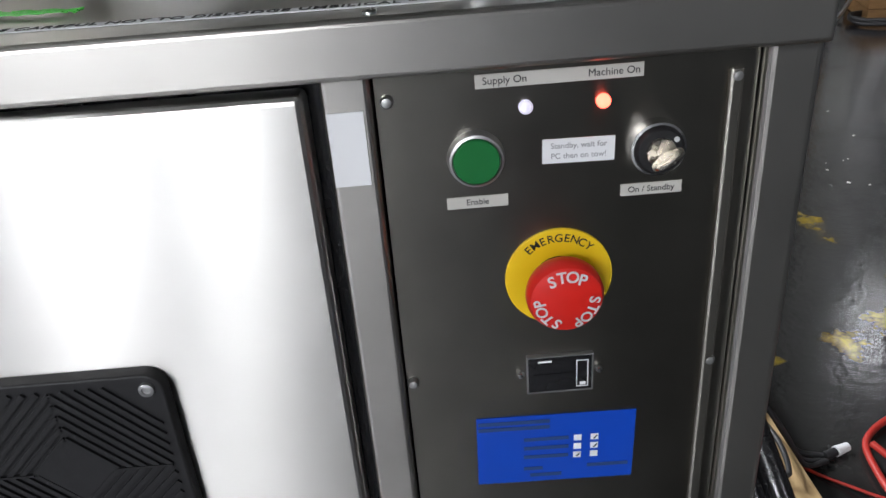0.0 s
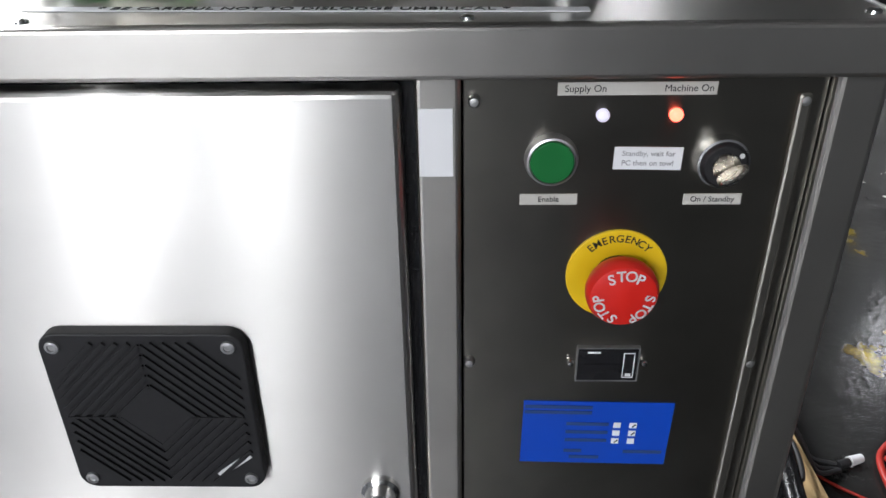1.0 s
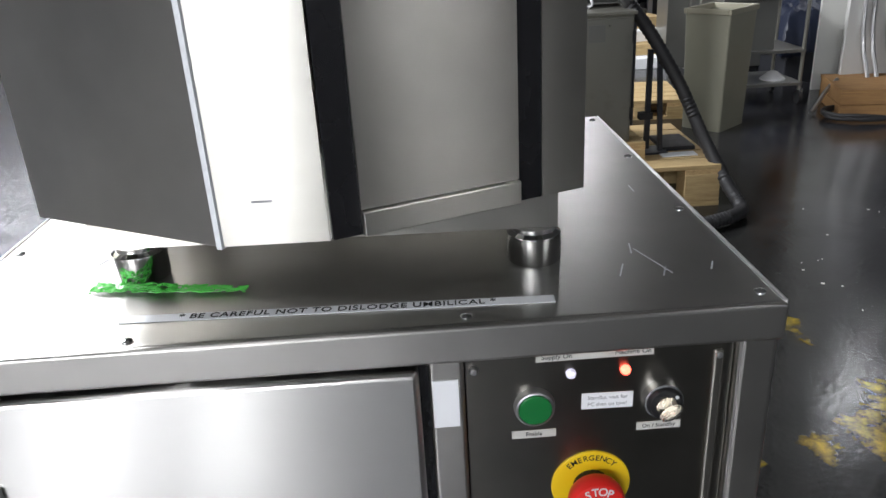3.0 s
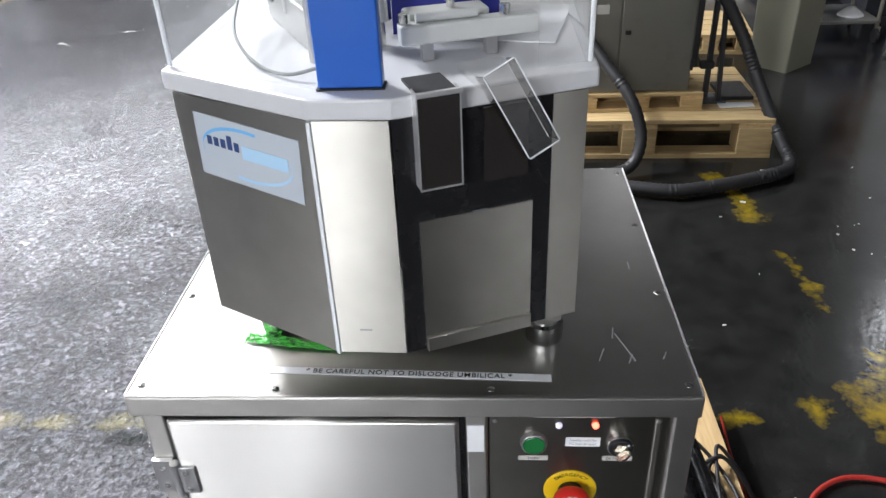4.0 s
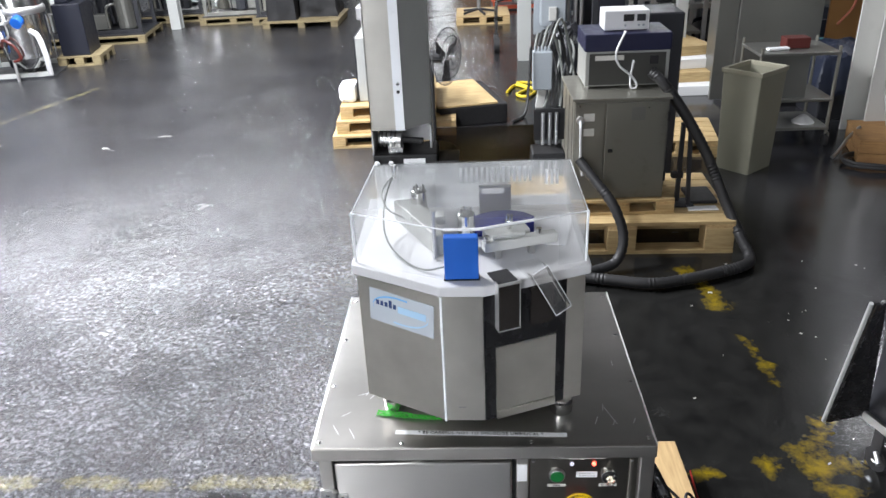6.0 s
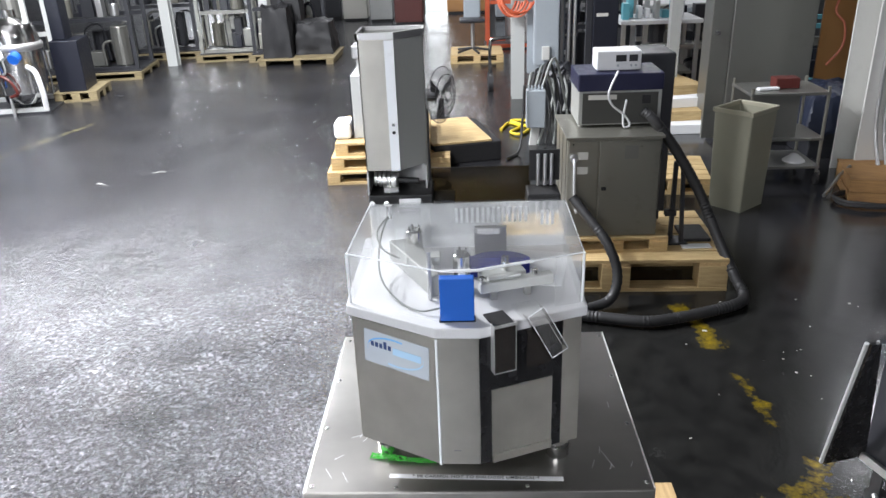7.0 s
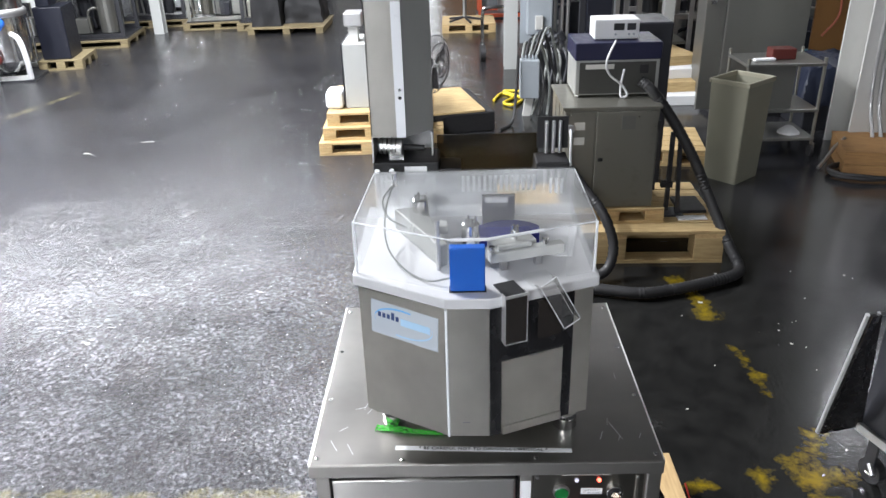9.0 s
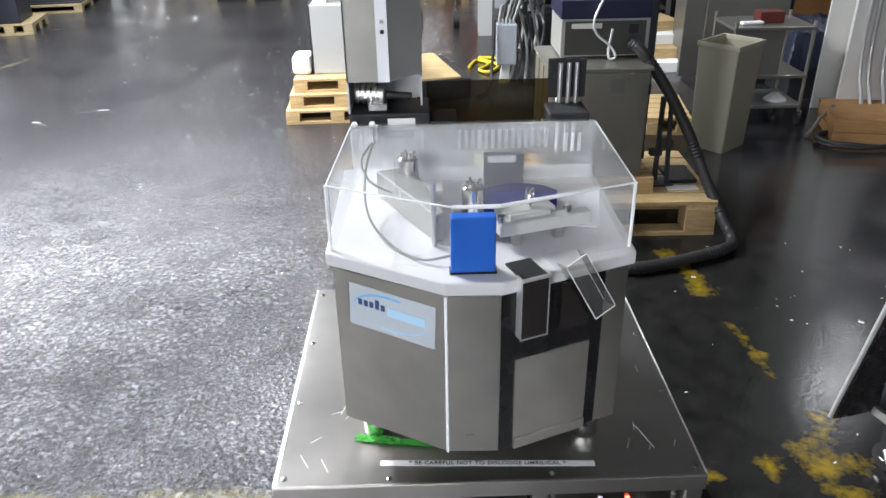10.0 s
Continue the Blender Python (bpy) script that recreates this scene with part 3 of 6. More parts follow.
part("front_apron", B(-0.2995, 0.2995, -0.0065, 0.0015, 0.9750, TOP - 0.0004, bev=0.0028, seg=3), M_FRAME, top, "folded steel apron with a rounded edge")
for x in (-0.286, 0.287):
    for k in range(4):
        bm = bmesh.new()
        lathe(bm, [(0.0045, 0), (0.0042, 0.0012), (0.0025, 0.0022), (0.0005, 0.0024)], 12)
        part("rivet", bm, M_CHROME, top, m=pose(x, 0.012 + k * 0.165, TOP))
for x in (-0.14, 0.085):
    bm = bmesh.new()
    lathe(bm, [(0.004, 0), (0.0038, 0.0012), (0.002, 0.0022), (0.0005, 0.0024)], 12)
    part("rivet", bm, M_CHROME, top, m=pose(x, 0.006, TOP))
# long bright scratches in the worktop
for x, y, l, a in ((-0.262, 0.045, 0.03, 118), (-0.232, 0.035, 0.03, 115), (-0.205, 0.145, 0.025, 60), (-0.215, 0.16, 0.03, 75), (-0.195, 0.15, 0.022, 100), (-0.225, 0.15, 0.02, 20),
                   (0.232, 0.075, 0.05, 108), (0.222, 0.1, 0.02, 80), (-0.175, 0.13, 0.02, 120), (0.262, 0.24, 0.018, 90), (0.205, 0.062, 0.022, 70), (0.235, 0.055, 0.016, 68), (0.272, 0.060, 0.014, 66), (-0.25, 0.09, 0.02, 40), (-0.185, 0.17, 0.03, 52)):
    part("scratch", B(-l / 2, l / 2, -0.0006, 0.0006, 0.0, 0.0002), M_EDGE, top, m=pose(x, y, TOP + 0.0001, 0, 0, a))

# door, folded sheet with rounded edges, proud of the frame
door = part("door", B(-0.2615, 0.0505, -0.008, 0.012, BASE + 0.045, 0.9705, bev=0.004, seg=3), M_DOOR, cab, "bright brushed steel door")
part("gasket", B(-0.2655, 0.0572, 0.0125, 0.022, BASE + 0.042, 0.978), M_GLOSSBLACK, cab, "black rubber door gasket")
for z in (0.885, 0.34):
    h = part("hinge", B(-0.292, -0.268, -0.0065, -0.0005, z - 0.024, z + 0.024, bev=0.001), M_DULL, door)
    part("knuckle", C((-0.2645, -0.009, z - 0.024), (-0.2645, -0.009, z + 0.024), 0.0055), M_DULL, h)
    part("leaf", B(-0.262, -0.242, -0.0125, -0.0085, z - 0.02, z + 0.02, bev=0.001), M_DULL, h)
    for x, y in ((-0.28, -0.0066), (-0.252, -0.0126)):
        for dz in (-0.013, 0.013):
            bm = bmesh.new(); lathe(bm, [(0.004, 0), (0.0036, 0.0014), (0.0012, 0.002)], 12)
            part("screw", bm, M_CHROME, h, m=Matrix.Translation((x, y, z + dz)) @ Matrix.Rotation(radians(90), 4, "X"))
# lock with keys
bm = bmesh.new()
lathe(bm, [(0.013, 0), (0.013, 0.004), (0.0105, 0.006), (0.0105, 0.016), (0.009, 0.0175), (0.001, 0.0178)], 24)
lock = part("lock", bm, M_CHROME, door, "chrome cam lock with a key in it", m=Matrix.Translation((0.027, -0.0082, 0.695)) @ Matrix.Rotation(radians(90), 4, "X"))
bm = bmesh.new()
box(bm, -0.002, 0.002, -0.0008, 0.0008, 0.017, 0.028); cyl(bm, (0, -0.001, 0.036), (0, 0.001, 0.036), 0.0095, seg=18)
part("key", bm, M_CHROME, lock)
bm = bmesh.new()
cyl(bm, (0, -0.03, 0.034), (0, -0.028, 0.034), 0.009, seg=16)
box(bm, -0.0025, 0.0025, -0.075, -0.03, 0.033, 0.0345); tube(bm, [(0, -0.004, 0.036), (0.004, -0.016, 0.037), (0, -0.028, 0.035)], 0.0008, 6)
part("spare_key", bm, plain("brass_key", (0.55, 0.40, 0.16), 0.3, 1.0), lock)

# vent guard: black filter cover with concentric diamond ribs
vent = part("vent_guard", bmesh.new(), M_BLACK, door, "black plastic vent filter guard with diamond ribs")
FX, FZ, FH = -0.1085, 0.7675, 0.0615


def rounded_rect(hx, hy, r, n=5):
    pts = []
    for cx, cy, a0 in ((hx - r, hy - r, 0), (-hx + r, hy - r, 90), (-hx + r, -hy + r, 180), (hx - r, -hy + r, 270)):
        pts += [(cx + r * math.cos(radians(a0 + 90 * k / n)), cy + r * math.sin(radians(a0 + 90 * k / n))) for k in range(n + 1)]
    return pts


bm = bmesh.new()
prism(bm, rounded_rect(FH, FH, 0.011), 0.0, 0.010, 0.0012)
part("cover", bm, M_BLACK, vent, m=face_front(FX, -0.0082, FZ))
S = math.sqrt(0.5)
for k in range(9):  # ribs, one diamond ring each, clipped by the cover's edge
    r = 0.024 + k * 0.0075
    for q in range(4):
        a = radians(90 * q)
        c, s = math.cos(a), math.sin(a)
        p0, p1 = Vector((r, 0)), Vector((0, r))
        t0 = max(0.0, 1 - 0.0555 / r)
        u0, u1 = p0.lerp(p1, t0), p0.lerp(p1, 1 - t0)
        if (u1 - u0).length < 0.018:
            continue
        d = (u1 - u0).normalized(); n = Vector((d.y, -d.x)) * 0.0014
        bm = bmesh.new()
        prism(bm, [(p.x * c - p.y * s, p.x * s + p.y * c) for p in (u0 - n, u1 - n, u1 + n, u0 + n)], 0.0102, 0.0118)
        part("rib", bm, M_BLACK, vent, m=face_front(FX, -0.0082, FZ))
bm = bmesh.new()
prism(bm, [(0.022, 0), (0, 0.022), (-0.022, 0), (0, -0.022)], 0.0102, 0.0115)
part("centre_plate", bm, M_BLACK, vent, m=face_front(FX, -0.0082, FZ))
for x in (-0.055, 0.024):
    part("spoke", B(x, x + 0.031, -0.0006, 0.0006, 0.0102, 0.0124), M_BLACK, vent, m=face_front(FX, -0.0082, FZ))
part("chip", B(-0.014, 0.014, -0.0022, 0.0022, 0.0102, 0.0108), M_PAPER, vent, "white scraped corner", m=face_front(FX + 0.043, -0.0082, FZ - 0.041, 38))
for sx in (-1, 1):
    for sz in (-1, 1):
        bm = bmesh.new(); lathe(bm, [(0.0044, 0.0101), (0.0042, 0.0116), (0.0025, 0.0120), (0.0022, 0.0112), (0.0003, 0.0112)], 16)
        part("screw", bm, M_DULL, vent, m=face_front(FX + sx * 0.0525, -0.0082, FZ + sz * 0.0525))

# blank white card taped to the centre post
card = solo("paper_card", B(0.0592, 0.0772, -0.0012, -0.0003, 0.921, 0.959), M_PAPER, "blank white paper card taped to the cabinet post", "card")

# ---- control panel ----
panel = part("control_panel", B(0.083, 0.2712, 0.008, 0.0115, BASE + 0.042, 0.9775), M_PANEL, cab, "satin steel control panel")
part("panel_strip", B(0.2560, 0.2635, 0.0040, 0.0079, BASE + 0.045, 0.9640, bev=0.0018), M_STRIP, panel)
for x, z in ((0.0885, 0.9605), (0.2600, 0.9600), (0.0865, 0.791), (0.261, 0.791), (0.0865, 0.62), (0.261, 0.62), (0.0865, 0.45), (0.261, 0.45)):
    bm = bmesh.new(); lathe(bm, [(0.0034, 0), (0.0034, 0.0025), (0.0024, 0.0042), (0.0008, 0.0046)], 14)
    part("screw", bm, M_DULL, panel, m=face_front(x, 0.0079, z))
PY = 0.008  # face of the panel


def tape(x0, x1, z0, z1, mat, texts=(), name="label", lbl="", roll=0.0, ink=None):
    cx, cz = (x0 + x1) / 2, (z0 + z1) / 2
    o = part(name, B(-(x1 - x0) / 2, (x1 - x0) / 2, -(z1 - z0) / 2, (z1 - z0) / 2, 0.0002, 0.0008), mat, panel, lbl, m=face_front(cx, PY, cz, roll))
    for txt, x, z, s in texts:
        part("lettering", letters(txt, s, 1.0, 0.0), ink or M_INK, o, m=Matrix.Translation((x - cx, z - cz, 0.0010)))
    return o


tape(0.1320, 0.2145, 0.9630, 0.9700, M_LABEL, [("Supply On", 0.1465, 0.9665, 0.0052), ("Machine On", 0.2000, 0.9665, 0.0052)], lbl="grey tape label with black lettering")
tape(0.1143, 0.1463, 0.9000, 0.9065, M_LABEL, [("Enable", 0.1303, 0.9033, 0.0046)], lbl="grey tape label with black lettering")
tape(0.2052, 0.2372, 0.8998, 0.9063, M_LABEL, [("On / Standby", 0.2212, 0.9031, 0.0046)], lbl="grey tape label with black lettering")
tape(0.1645, 0.2015, 0.9210, 0.9340, M_PAPER, [("Standby, wait for", 0.183, 0.9303, 0.0042), ("PC then on tow!", 0.183, 0.9248, 0.0042)], lbl="white paper label with grey typing", roll=-1.0, ink=M_GREY_INK)
# the white lens has a weak emission added, only the red one is lit
for x, mat, lb in ((0.1565, M_LEDW, "unlit white indicator lamp, its lens brightened by a weak added glow"), (0.1950, M_LEDR, "glowing red indicator lamp")):
    bm = bmesh.new(); lathe(bm, [(0.0036, 0), (0.0036, 0.003), (0.0030, 0.0055), (0.0016, 0.0068), (0.0002, 0.0070)], 20)
    part("indicator_lamp", bm, mat, panel, lb, m=face_front(x, PY - 0.0001, 0.9522) @ Matrix.Diagonal((1, 1, 0.6, 1)))
# green push button
bm = bmesh.new(); lathe(bm, [(0.0148, 0), (0.0146, 0.004), (0.0138, 0.0085), (0.0126, 0.0092), (0.0124, 0.0070), (0.0120, 0.0068)], 40)
btn = part("push_button", bm, M_DULL, panel, "green push button in a metal bezel", m=face_front(0.1306, PY - 0.0001, 0.9275) @ Matrix.Diagonal((1, 1, 0.7, 1)))
bm = bmesh.new(); lathe(bm, [(0.0119, 0.006), (0.0118, 0.0098), (0.0112, 0.0105), (0.0002, 0.0106)], 40)
part("cap", bm, M_GREEN, btn, "green plastic cap")
# key switch
bm = bmesh.new(); lathe(bm, [(0.0148, 0), (0.0146, 0.004), (0.0140, 0.010), (0.0128, 0.0105), (0.0126, 0.009), (0.012, 0.009)], 40)
ksw = part("key_switch", bm, M_CHROME, panel, "chrome and black key switch with key inserted", m=face_front(0.2222, PY - 0.0001, 0.9265) @ Matrix.Diagonal((1, 1, 0.68, 1)))
bm = bmesh.new(); lathe(bm, [(0.0125, 0.008), (0.0122, 0.0140), (0.0110, 0.0155), (0.0078, 0.0157)], 36)
part("collar", bm, M_BLACK, ksw)
bm = bmesh.new(); lathe(bm, [(0.0076, 0.015), (0.0074, 0.0185), (0.0002, 0.0187)], 28)
part("barrel", bm, M_BRIGHT, ksw)
bm = bmesh.new(); lathe(bm, [(0.0014, 0.0155), (0.0014, 0.0164), (0.0002, 0.0166)], 12)
part("marker", bm, M_WHITE, ksw, m=Matrix.Translation((0.0075, 0.0062, 0)))
bm = bmesh.new(); cyl(bm, (0.53 * 0.0011, -0.85 * 0.0011, 0.0275), (-0.53 * 0.0011, 0.85 * 0.0011, 0.0275), 0.0086, seg=28, bev=0.0005)
part("key", bm, M_BRIGHT, ksw, "flat round nickel key", m=Matrix.Translation((0.0012, -0.0010, 0)))
part("key_blade", B(-0.0025, 0.0025, -0.0009, 0.0009, 0.0188, 0.0215), M_BRIGHT, ksw, m=Matrix.Translation((0.0012, -0.0010, 0)) @ Matrix.Rotation(radians(32), 4, "Z"))
# emergency stop
EX, EZ = 0.1725, 0.8545
bm = bmesh.new(); lathe(bm, [(0.0295, 0), (0.0295, 0.0016), (0.0290, 0.0020), (0.0195, 0.0020), (0.019, 0.0018)], 56)
est = part("emergency_stop", bm, M_YELLOW, panel, "round yellow legend plate with red mushroom button", m=face_front(EX, PY - 0.0001, EZ))
bm = bmesh.new(); lathe(bm, [(0.0135, 0.0018), (0.0135, 0.010), (0.0110, 0.0105), (0.0110, 0.0112)], 32)
part("collar", bm, M_BLACK, est)
bm = bmesh.new(); lathe(bm, [(0.0120, 0.011), (0.0192, 0.0130), (0.0206, 0.0170), (0.0204, 0.0225), (0.0187, 0.0257), (0.0125, 0.0275), (0.0002, 0.0283)], 48)
mush = part("mushroom_button", bm, M_RED, est, "red mushroom push button")


def arc_text(text, radius, mid, step, size, z, mat, parent, lift=None, bold=0.00004, straight=0.0):
    n = len(text)
    for i, ch in enumerate(text):
        a = mid - (i - (n - 1) / 2) * step
        m = Matrix.Rotation(radians(a - 90), 4, "Z") @ Matrix.Translation((0, radius, z)) @ Matrix.Rotation(radians((mid - a) * straight), 4, "Z") @ (Matrix.Rotation(radians(lift), 4, "X") if lift else Matrix())
        part("letter", letters(ch, size, 1.0, bold), mat, parent, m=m)


arc_text("EMERGENCY", 0.0242, 90, 10.5, 0.0066, 0.0022, M_INK, est)
for mid in (90, 214, 326):
    arc_text("STOP", 0.0142, mid, 22.5, 0.0086, 0.0276, M_WHITE, mush, -9, 0.00016, 0.45)
# hour counter
bm = bmesh.new(); box(bm, -0.019, 0.019, -0.0125, 0.0125, 0.0001, 0.003, bev=0.0006)
ctr = part("hour_counter", bm, M_GLOSSBLACK, panel, "black hour counter in a silver edge", m=face_front(0.1730, PY, 0.7900))
bm = bmesh.new()
for a in ((-0.0195, 0.0195, -0.013, -0.0122), (-0.0195, 0.0195, 0.0122, 0.013), (0.0186, 0.0195, -0.0121, 0.0121), (-0.0195, -0.0188, -0.0121, 0.0121)):
    box(bm, *a, 0.0002, 0.0034)
part("bezel", bm, M_DULL, ctr)
part("window", B(-0.0155, 0.0085, -0.0060, 0.0005, 0.0031, 0.0036), M_GLOSSBLACK, ctr)
bm = bmesh.new()
for a in ((0.0095, 0.0165, 0.0085, 0.0090), (0.0095, 0.0165, -0.0100, -0.0095), (0.0095, 0.0100, -0.0094, 0.0084), (0.0160, 0.0165, -0.0094, 0.0084), (-0.013, -0.005, 0.0088, 0.0100), (0.0115, 0.0150, -0.0088, -0.0068)):
    box(bm, *a, 0.0031, 0.0035)
part("print", bm, M_PAPER, ctr)
for x in (-0.0232, 0.0232):
    bm = bmesh.new(); lathe(bm, [(0.0026, 0), (0.0026, 0.0022), (0.0016, 0.0036), (0.0004, 0.0038)], 14)
    part("screw", bm, M_CHROME, ctr, m=Matrix.Translation((x, 0.0005, 0)))
# blue inspection label with tick boxes
blue = tape(0.1215, 0.2195, 0.7050, 0.7580, M_BLUE, name="inspection_label", lbl="blue inspection label with white tick boxes", roll=-1.2)
for x, z, w in ((-0.026, 0.022, 0.044), (-0.026, 0.0175, 0.044), (-0.006, 0.008, 0.028), (-0.006, 0.001, 0.028), (-0.006, -0.006, 0.028), (-0.014, -0.0155, 0.012), (-0.006, -0.021, 0.02), (0.033, -0.0155, 0.026)):
    part("print_bar", B(x - w / 2, x + w / 2, z - 0.0013, z + 0.0013, 0.0009, 0.0012), M_NAVYINK, blue)
for i, x in enumerate((0.0135, 0.024)):
    for k in range(3):
        z = 0.0075 - k * 0.0068
        b2 = part("tick_box", B(x - 0.0024, x + 0.0024, z - 0.0022, z + 0.0022, 0.0009, 0.0013), M_PAPER, blue)
        if (i, k) in ((0, 2), (1, 0), (1, 1)):
            part("tick", B(-0.0016, 0.0016, -0.0004, 0.0004, 0, 0.0003), M_INK, b2, m=Matrix.Translation((x + 0.0006, z, 0.00135)) @ Matrix.Rotation(radians(50), 4, "Z"))

# ---- warning strip, green tape on the worktop ----
strip = solo("warning_strip", B(-0.151, 0.151, -0.0052, 0.0052, 0.0003, 0.0008), M_PAPER, "white adhesive strip with black warning words on the worktop", "label", m=pose(-0.003, 0.030, TOP, 0, 0, -2.6))
part("lettering", letters("* BE CAREFUL NOT TO DISLODGE UMBILICAL *", 0.0095, 1.10, 0.0001), M_INK, strip, m=Matrix.Translation((0, 0, 0.001)))
bm = bmesh.new()
bmesh.ops.create_grid(bm, x_segments=60, y_segments=14, size=0.5)
for v in bm.verts:
    x, y = v.co.x, v.co.y
    nz = noise.noise(Vector((x * 22, y * 5, 0.3))) + 0.6 * noise.noise(Vector((x * 60, y * 12, 4.0)))
    wide = 0.016 * (1.0 - 0.75 * max(0.0, x + 0.1)) * (1 + 0.35 * noise.noise(Vector((x * 14, 0, 2))))
    v.co = Vector((x * 0.122, y * wide, 0.0018 + 0.0016 * nz * (0.5 if x > 0.1 else 1.0)))
torn = [f for f in bm.faces if noise.noise(Vector((f.calc_center_median().x * 190, f.calc_center_median().y * 420, 7.0))) > 0.16]
bmesh.ops.delete(bm, geom=torn, context="FACES")
film = solo("plastic_film", bm, M_GREENTAPE, "crumpled bright green plastic film under the housing", "plastic film", m=pose(-0.132, 0.080, TOP + 0.0008, 0, 0, -10))
film.modifiers.new("thickness", "SOLIDIFY").thickness = 0.0006

# ---- filling unit on the worktop ----
unit = thing("filling_unit", "small stainless capsule filling machine with clear hood on the cabinet", "machine")
BZ0, BZ1, RZ = 1.078, 1.312, 1.330
PLAN = [(-0.197, 0.052), (-0.059, -0.025), (0.0065, -0.027), (0.170, 0.038), (0.170, 0.335), (-0.197, 0.335)]


def wall_part(name, p, q, z0, z1, thick, mat, label="", parent=None, bev=0.0):
    """Flat panel along plan line p-q, seen from -y, modelled in its own axes: x along, y into the body."""
    p, q = Vector(p), Vector(q)
    L = (q - p).length
    ang = math.degrees(math.atan2((q - p).y, (q - p).x))
    return part(name, B(0.0, L, 0.0, thick, z0, z1, bev=bev), mat, parent or unit, label, m=pose(p.x, p.y, 0, 0, 0, ang))


wall_part("side_face", PLAN[0], (-0.0605, -0.0242), BZ0, BZ1 - 0.0005, 0.003, M_BODY, "satin steel side face")
wall_part("seam", (-0.0612, -0.0262), (-0.0578, -0.0275), BZ0 - 0.001, BZ1 - 0.001, 0.004, M_EDGE)
mid_face = wall_part("front_face", (-0.058, -0.025), (0.0055, -0.027), BZ0, BZ1 - 0.0005, 0.003, M_BODY, "narrow steel front face")
part("smudge", B(0.021, 0.033, -0.0004, -0.0001, 1.104, 1.1055), M_GREY_INK, mid_face)
rf = Vector((0.1635, 0.065)).normalized()
R0 = Vector((0.0065, -0.027))
at = lambda u: tuple(R0 + rf * u)
black = wall_part("black_frame", at(0.001), at(0.143), BZ0, BZ1 - 0.0005, 0.003, M_GLOSSBLACK, "black front frame")
lid = wall_part("access_door", (at(0.019)[0], at(0.019)[1] - 0.0022), (at(0.125)[0], at(0.125)[1] - 0.0022), 1.094, 1.216, 0.002, M_BODY, "steel access door", black)
lid.parent = black
lid.matrix_basis = Matrix.Translation((0.018, -0.0025, 0))
foot = part("sill", B(0.018, 0.124, -0.006, -0.0002, BZ0, 1.0935, bev=0.001), M_BODY, black)
part("finger_notch", B(0.066, 0.080, -0.004, -0.0026, 1.2142, 1.2182), M_DULL, black)
wall_part("corner_face", at(0.1435), PLAN[3], BZ0, BZ1 - 0.0005, 0.003, M_BODY, "satin steel corner face")
part("side_wall", B(0.1668, 0.1698, 0.0405, 0.335, BZ0, BZ1 - 0.0005), M_BODY, unit)
part("side_wall", B(-0.197, -0.194, 0.0545, 0.335, BZ0, BZ1 - 0.0005), M_BODY, unit)
part("rear_wall", B(-0.1935, 0.1663, 0.332, 0.335, BZ0, BZ1 - 0.0005), M_BODY, unit)
bm = bmesh.new(); prism(bm, [(-0.190, 0.10), (0.162, 0.085), (0.162, 0.32), (-0.190, 0.32)], 1.032, BZ0 + 0.02)
part("plinth", bm, M_BODY, unit, "steel plinth under the housing")
for x, y in ((-0.160, 0.112), (0.145, 0.095), (-0.160, 0.295), (0.145, 0.295)):
    bm = bmesh.new(); lathe(bm, [(0.0195, TOP + 0.0003), (0.0205, TOP + 0.002), (0.0205, 1.026), (0.017, 1.0285), (0.017, 1.0318)], 30)
    part("foot", bm, M_CHROME, unit, "polished steel levelling foot", m=pose(x, y, 0))
RIM = [(-0.206, 0.058), (-0.060, -0.0265), (0.0085, -0.0285), (0.179, 0.040), (0.179, 0.340), (-0.206, 0.340)]
bm = bmesh.new(); prism(bm, RIM, BZ1, RZ, 0.0025)
deck = part("deck_plate", bm, M_WHITE, unit, "thick white plastic deck plate")

# logo sign on the side face: plain shapes only
sd = (Vector((-0.059, -0.025)) - Vector(PLAN[0])); sang = math.degrees(math.atan2(sd.y, sd.x))
sign = part("logo_sign", B(0, 0.122, -0.0010, -0.0002, -0.0300, 0.0300), plain("silver_sign", (0.52, 0.57, 0.62), 0.4, 0.2, 0.06), unit, "pale silver-blue logo plate with plain shapes",
            m=Matrix.Translation((PLAN[0][0], PLAN[0][1], 1.268)) @ Matrix.Rotation(radians(sang), 4, "Z") @ Matrix.Translation((0.022, 0, 0)) @ Matrix.Rotation(radians(2.5), 4, "Y"))
for k in range(5):
    part("mark", B(0.013 + k * 0.0082, 0.0188 + k * 0.0082, -0.0014, -0.0011, 0.002, 0.0105 + (k == 3) * 0.005, bev=0.0001), M_NAVYINK, sign)
part("mark", B(0.055, 0.108, -0.0014, -0.0011, -0.003, 0.0095), M_PALEINK, sign)
for sgn, mat in ((1, M_SKYINK), (-1, M_PALEINK)):
    bm = bmesh.new()
    pts = [(0.0595 + 0.053 * math.cos(a), 0.0235 * math.sin(a)) for a in [radians((75 if sgn > 0 else 255) + k * 9) for k in range(14)]]
    for (x0, z0), (x1, z1) in zip(pts, pts[1:]):
        w = 0.0016
        vs = [bm.verts.new(p) for p in ((x0, -0.00125, z0 - w), (x1, -0.00125, z1 - w), (x1, -0.00125, z1 + w), (x0, -0.00125, z0 + w))]
        bm.faces.new(vs)
    part("swoosh", bm, mat, sign)

# outlet chutes on the front frame
ang = math.degrees(math.atan2(rf.y, rf.x))
def on_front(u, z=0.0): return pose(R0.x + rf.x * u, R0.y + rf.y * u, z, 0, 0, ang)
ch = part("chute", B(0.0, 0.035, -0.012, -0.0105, 1.252, 1.334), M_SMOKECLEAR, unit, "dark glossy outlet chute with steel edges", m=on_front(0.020))
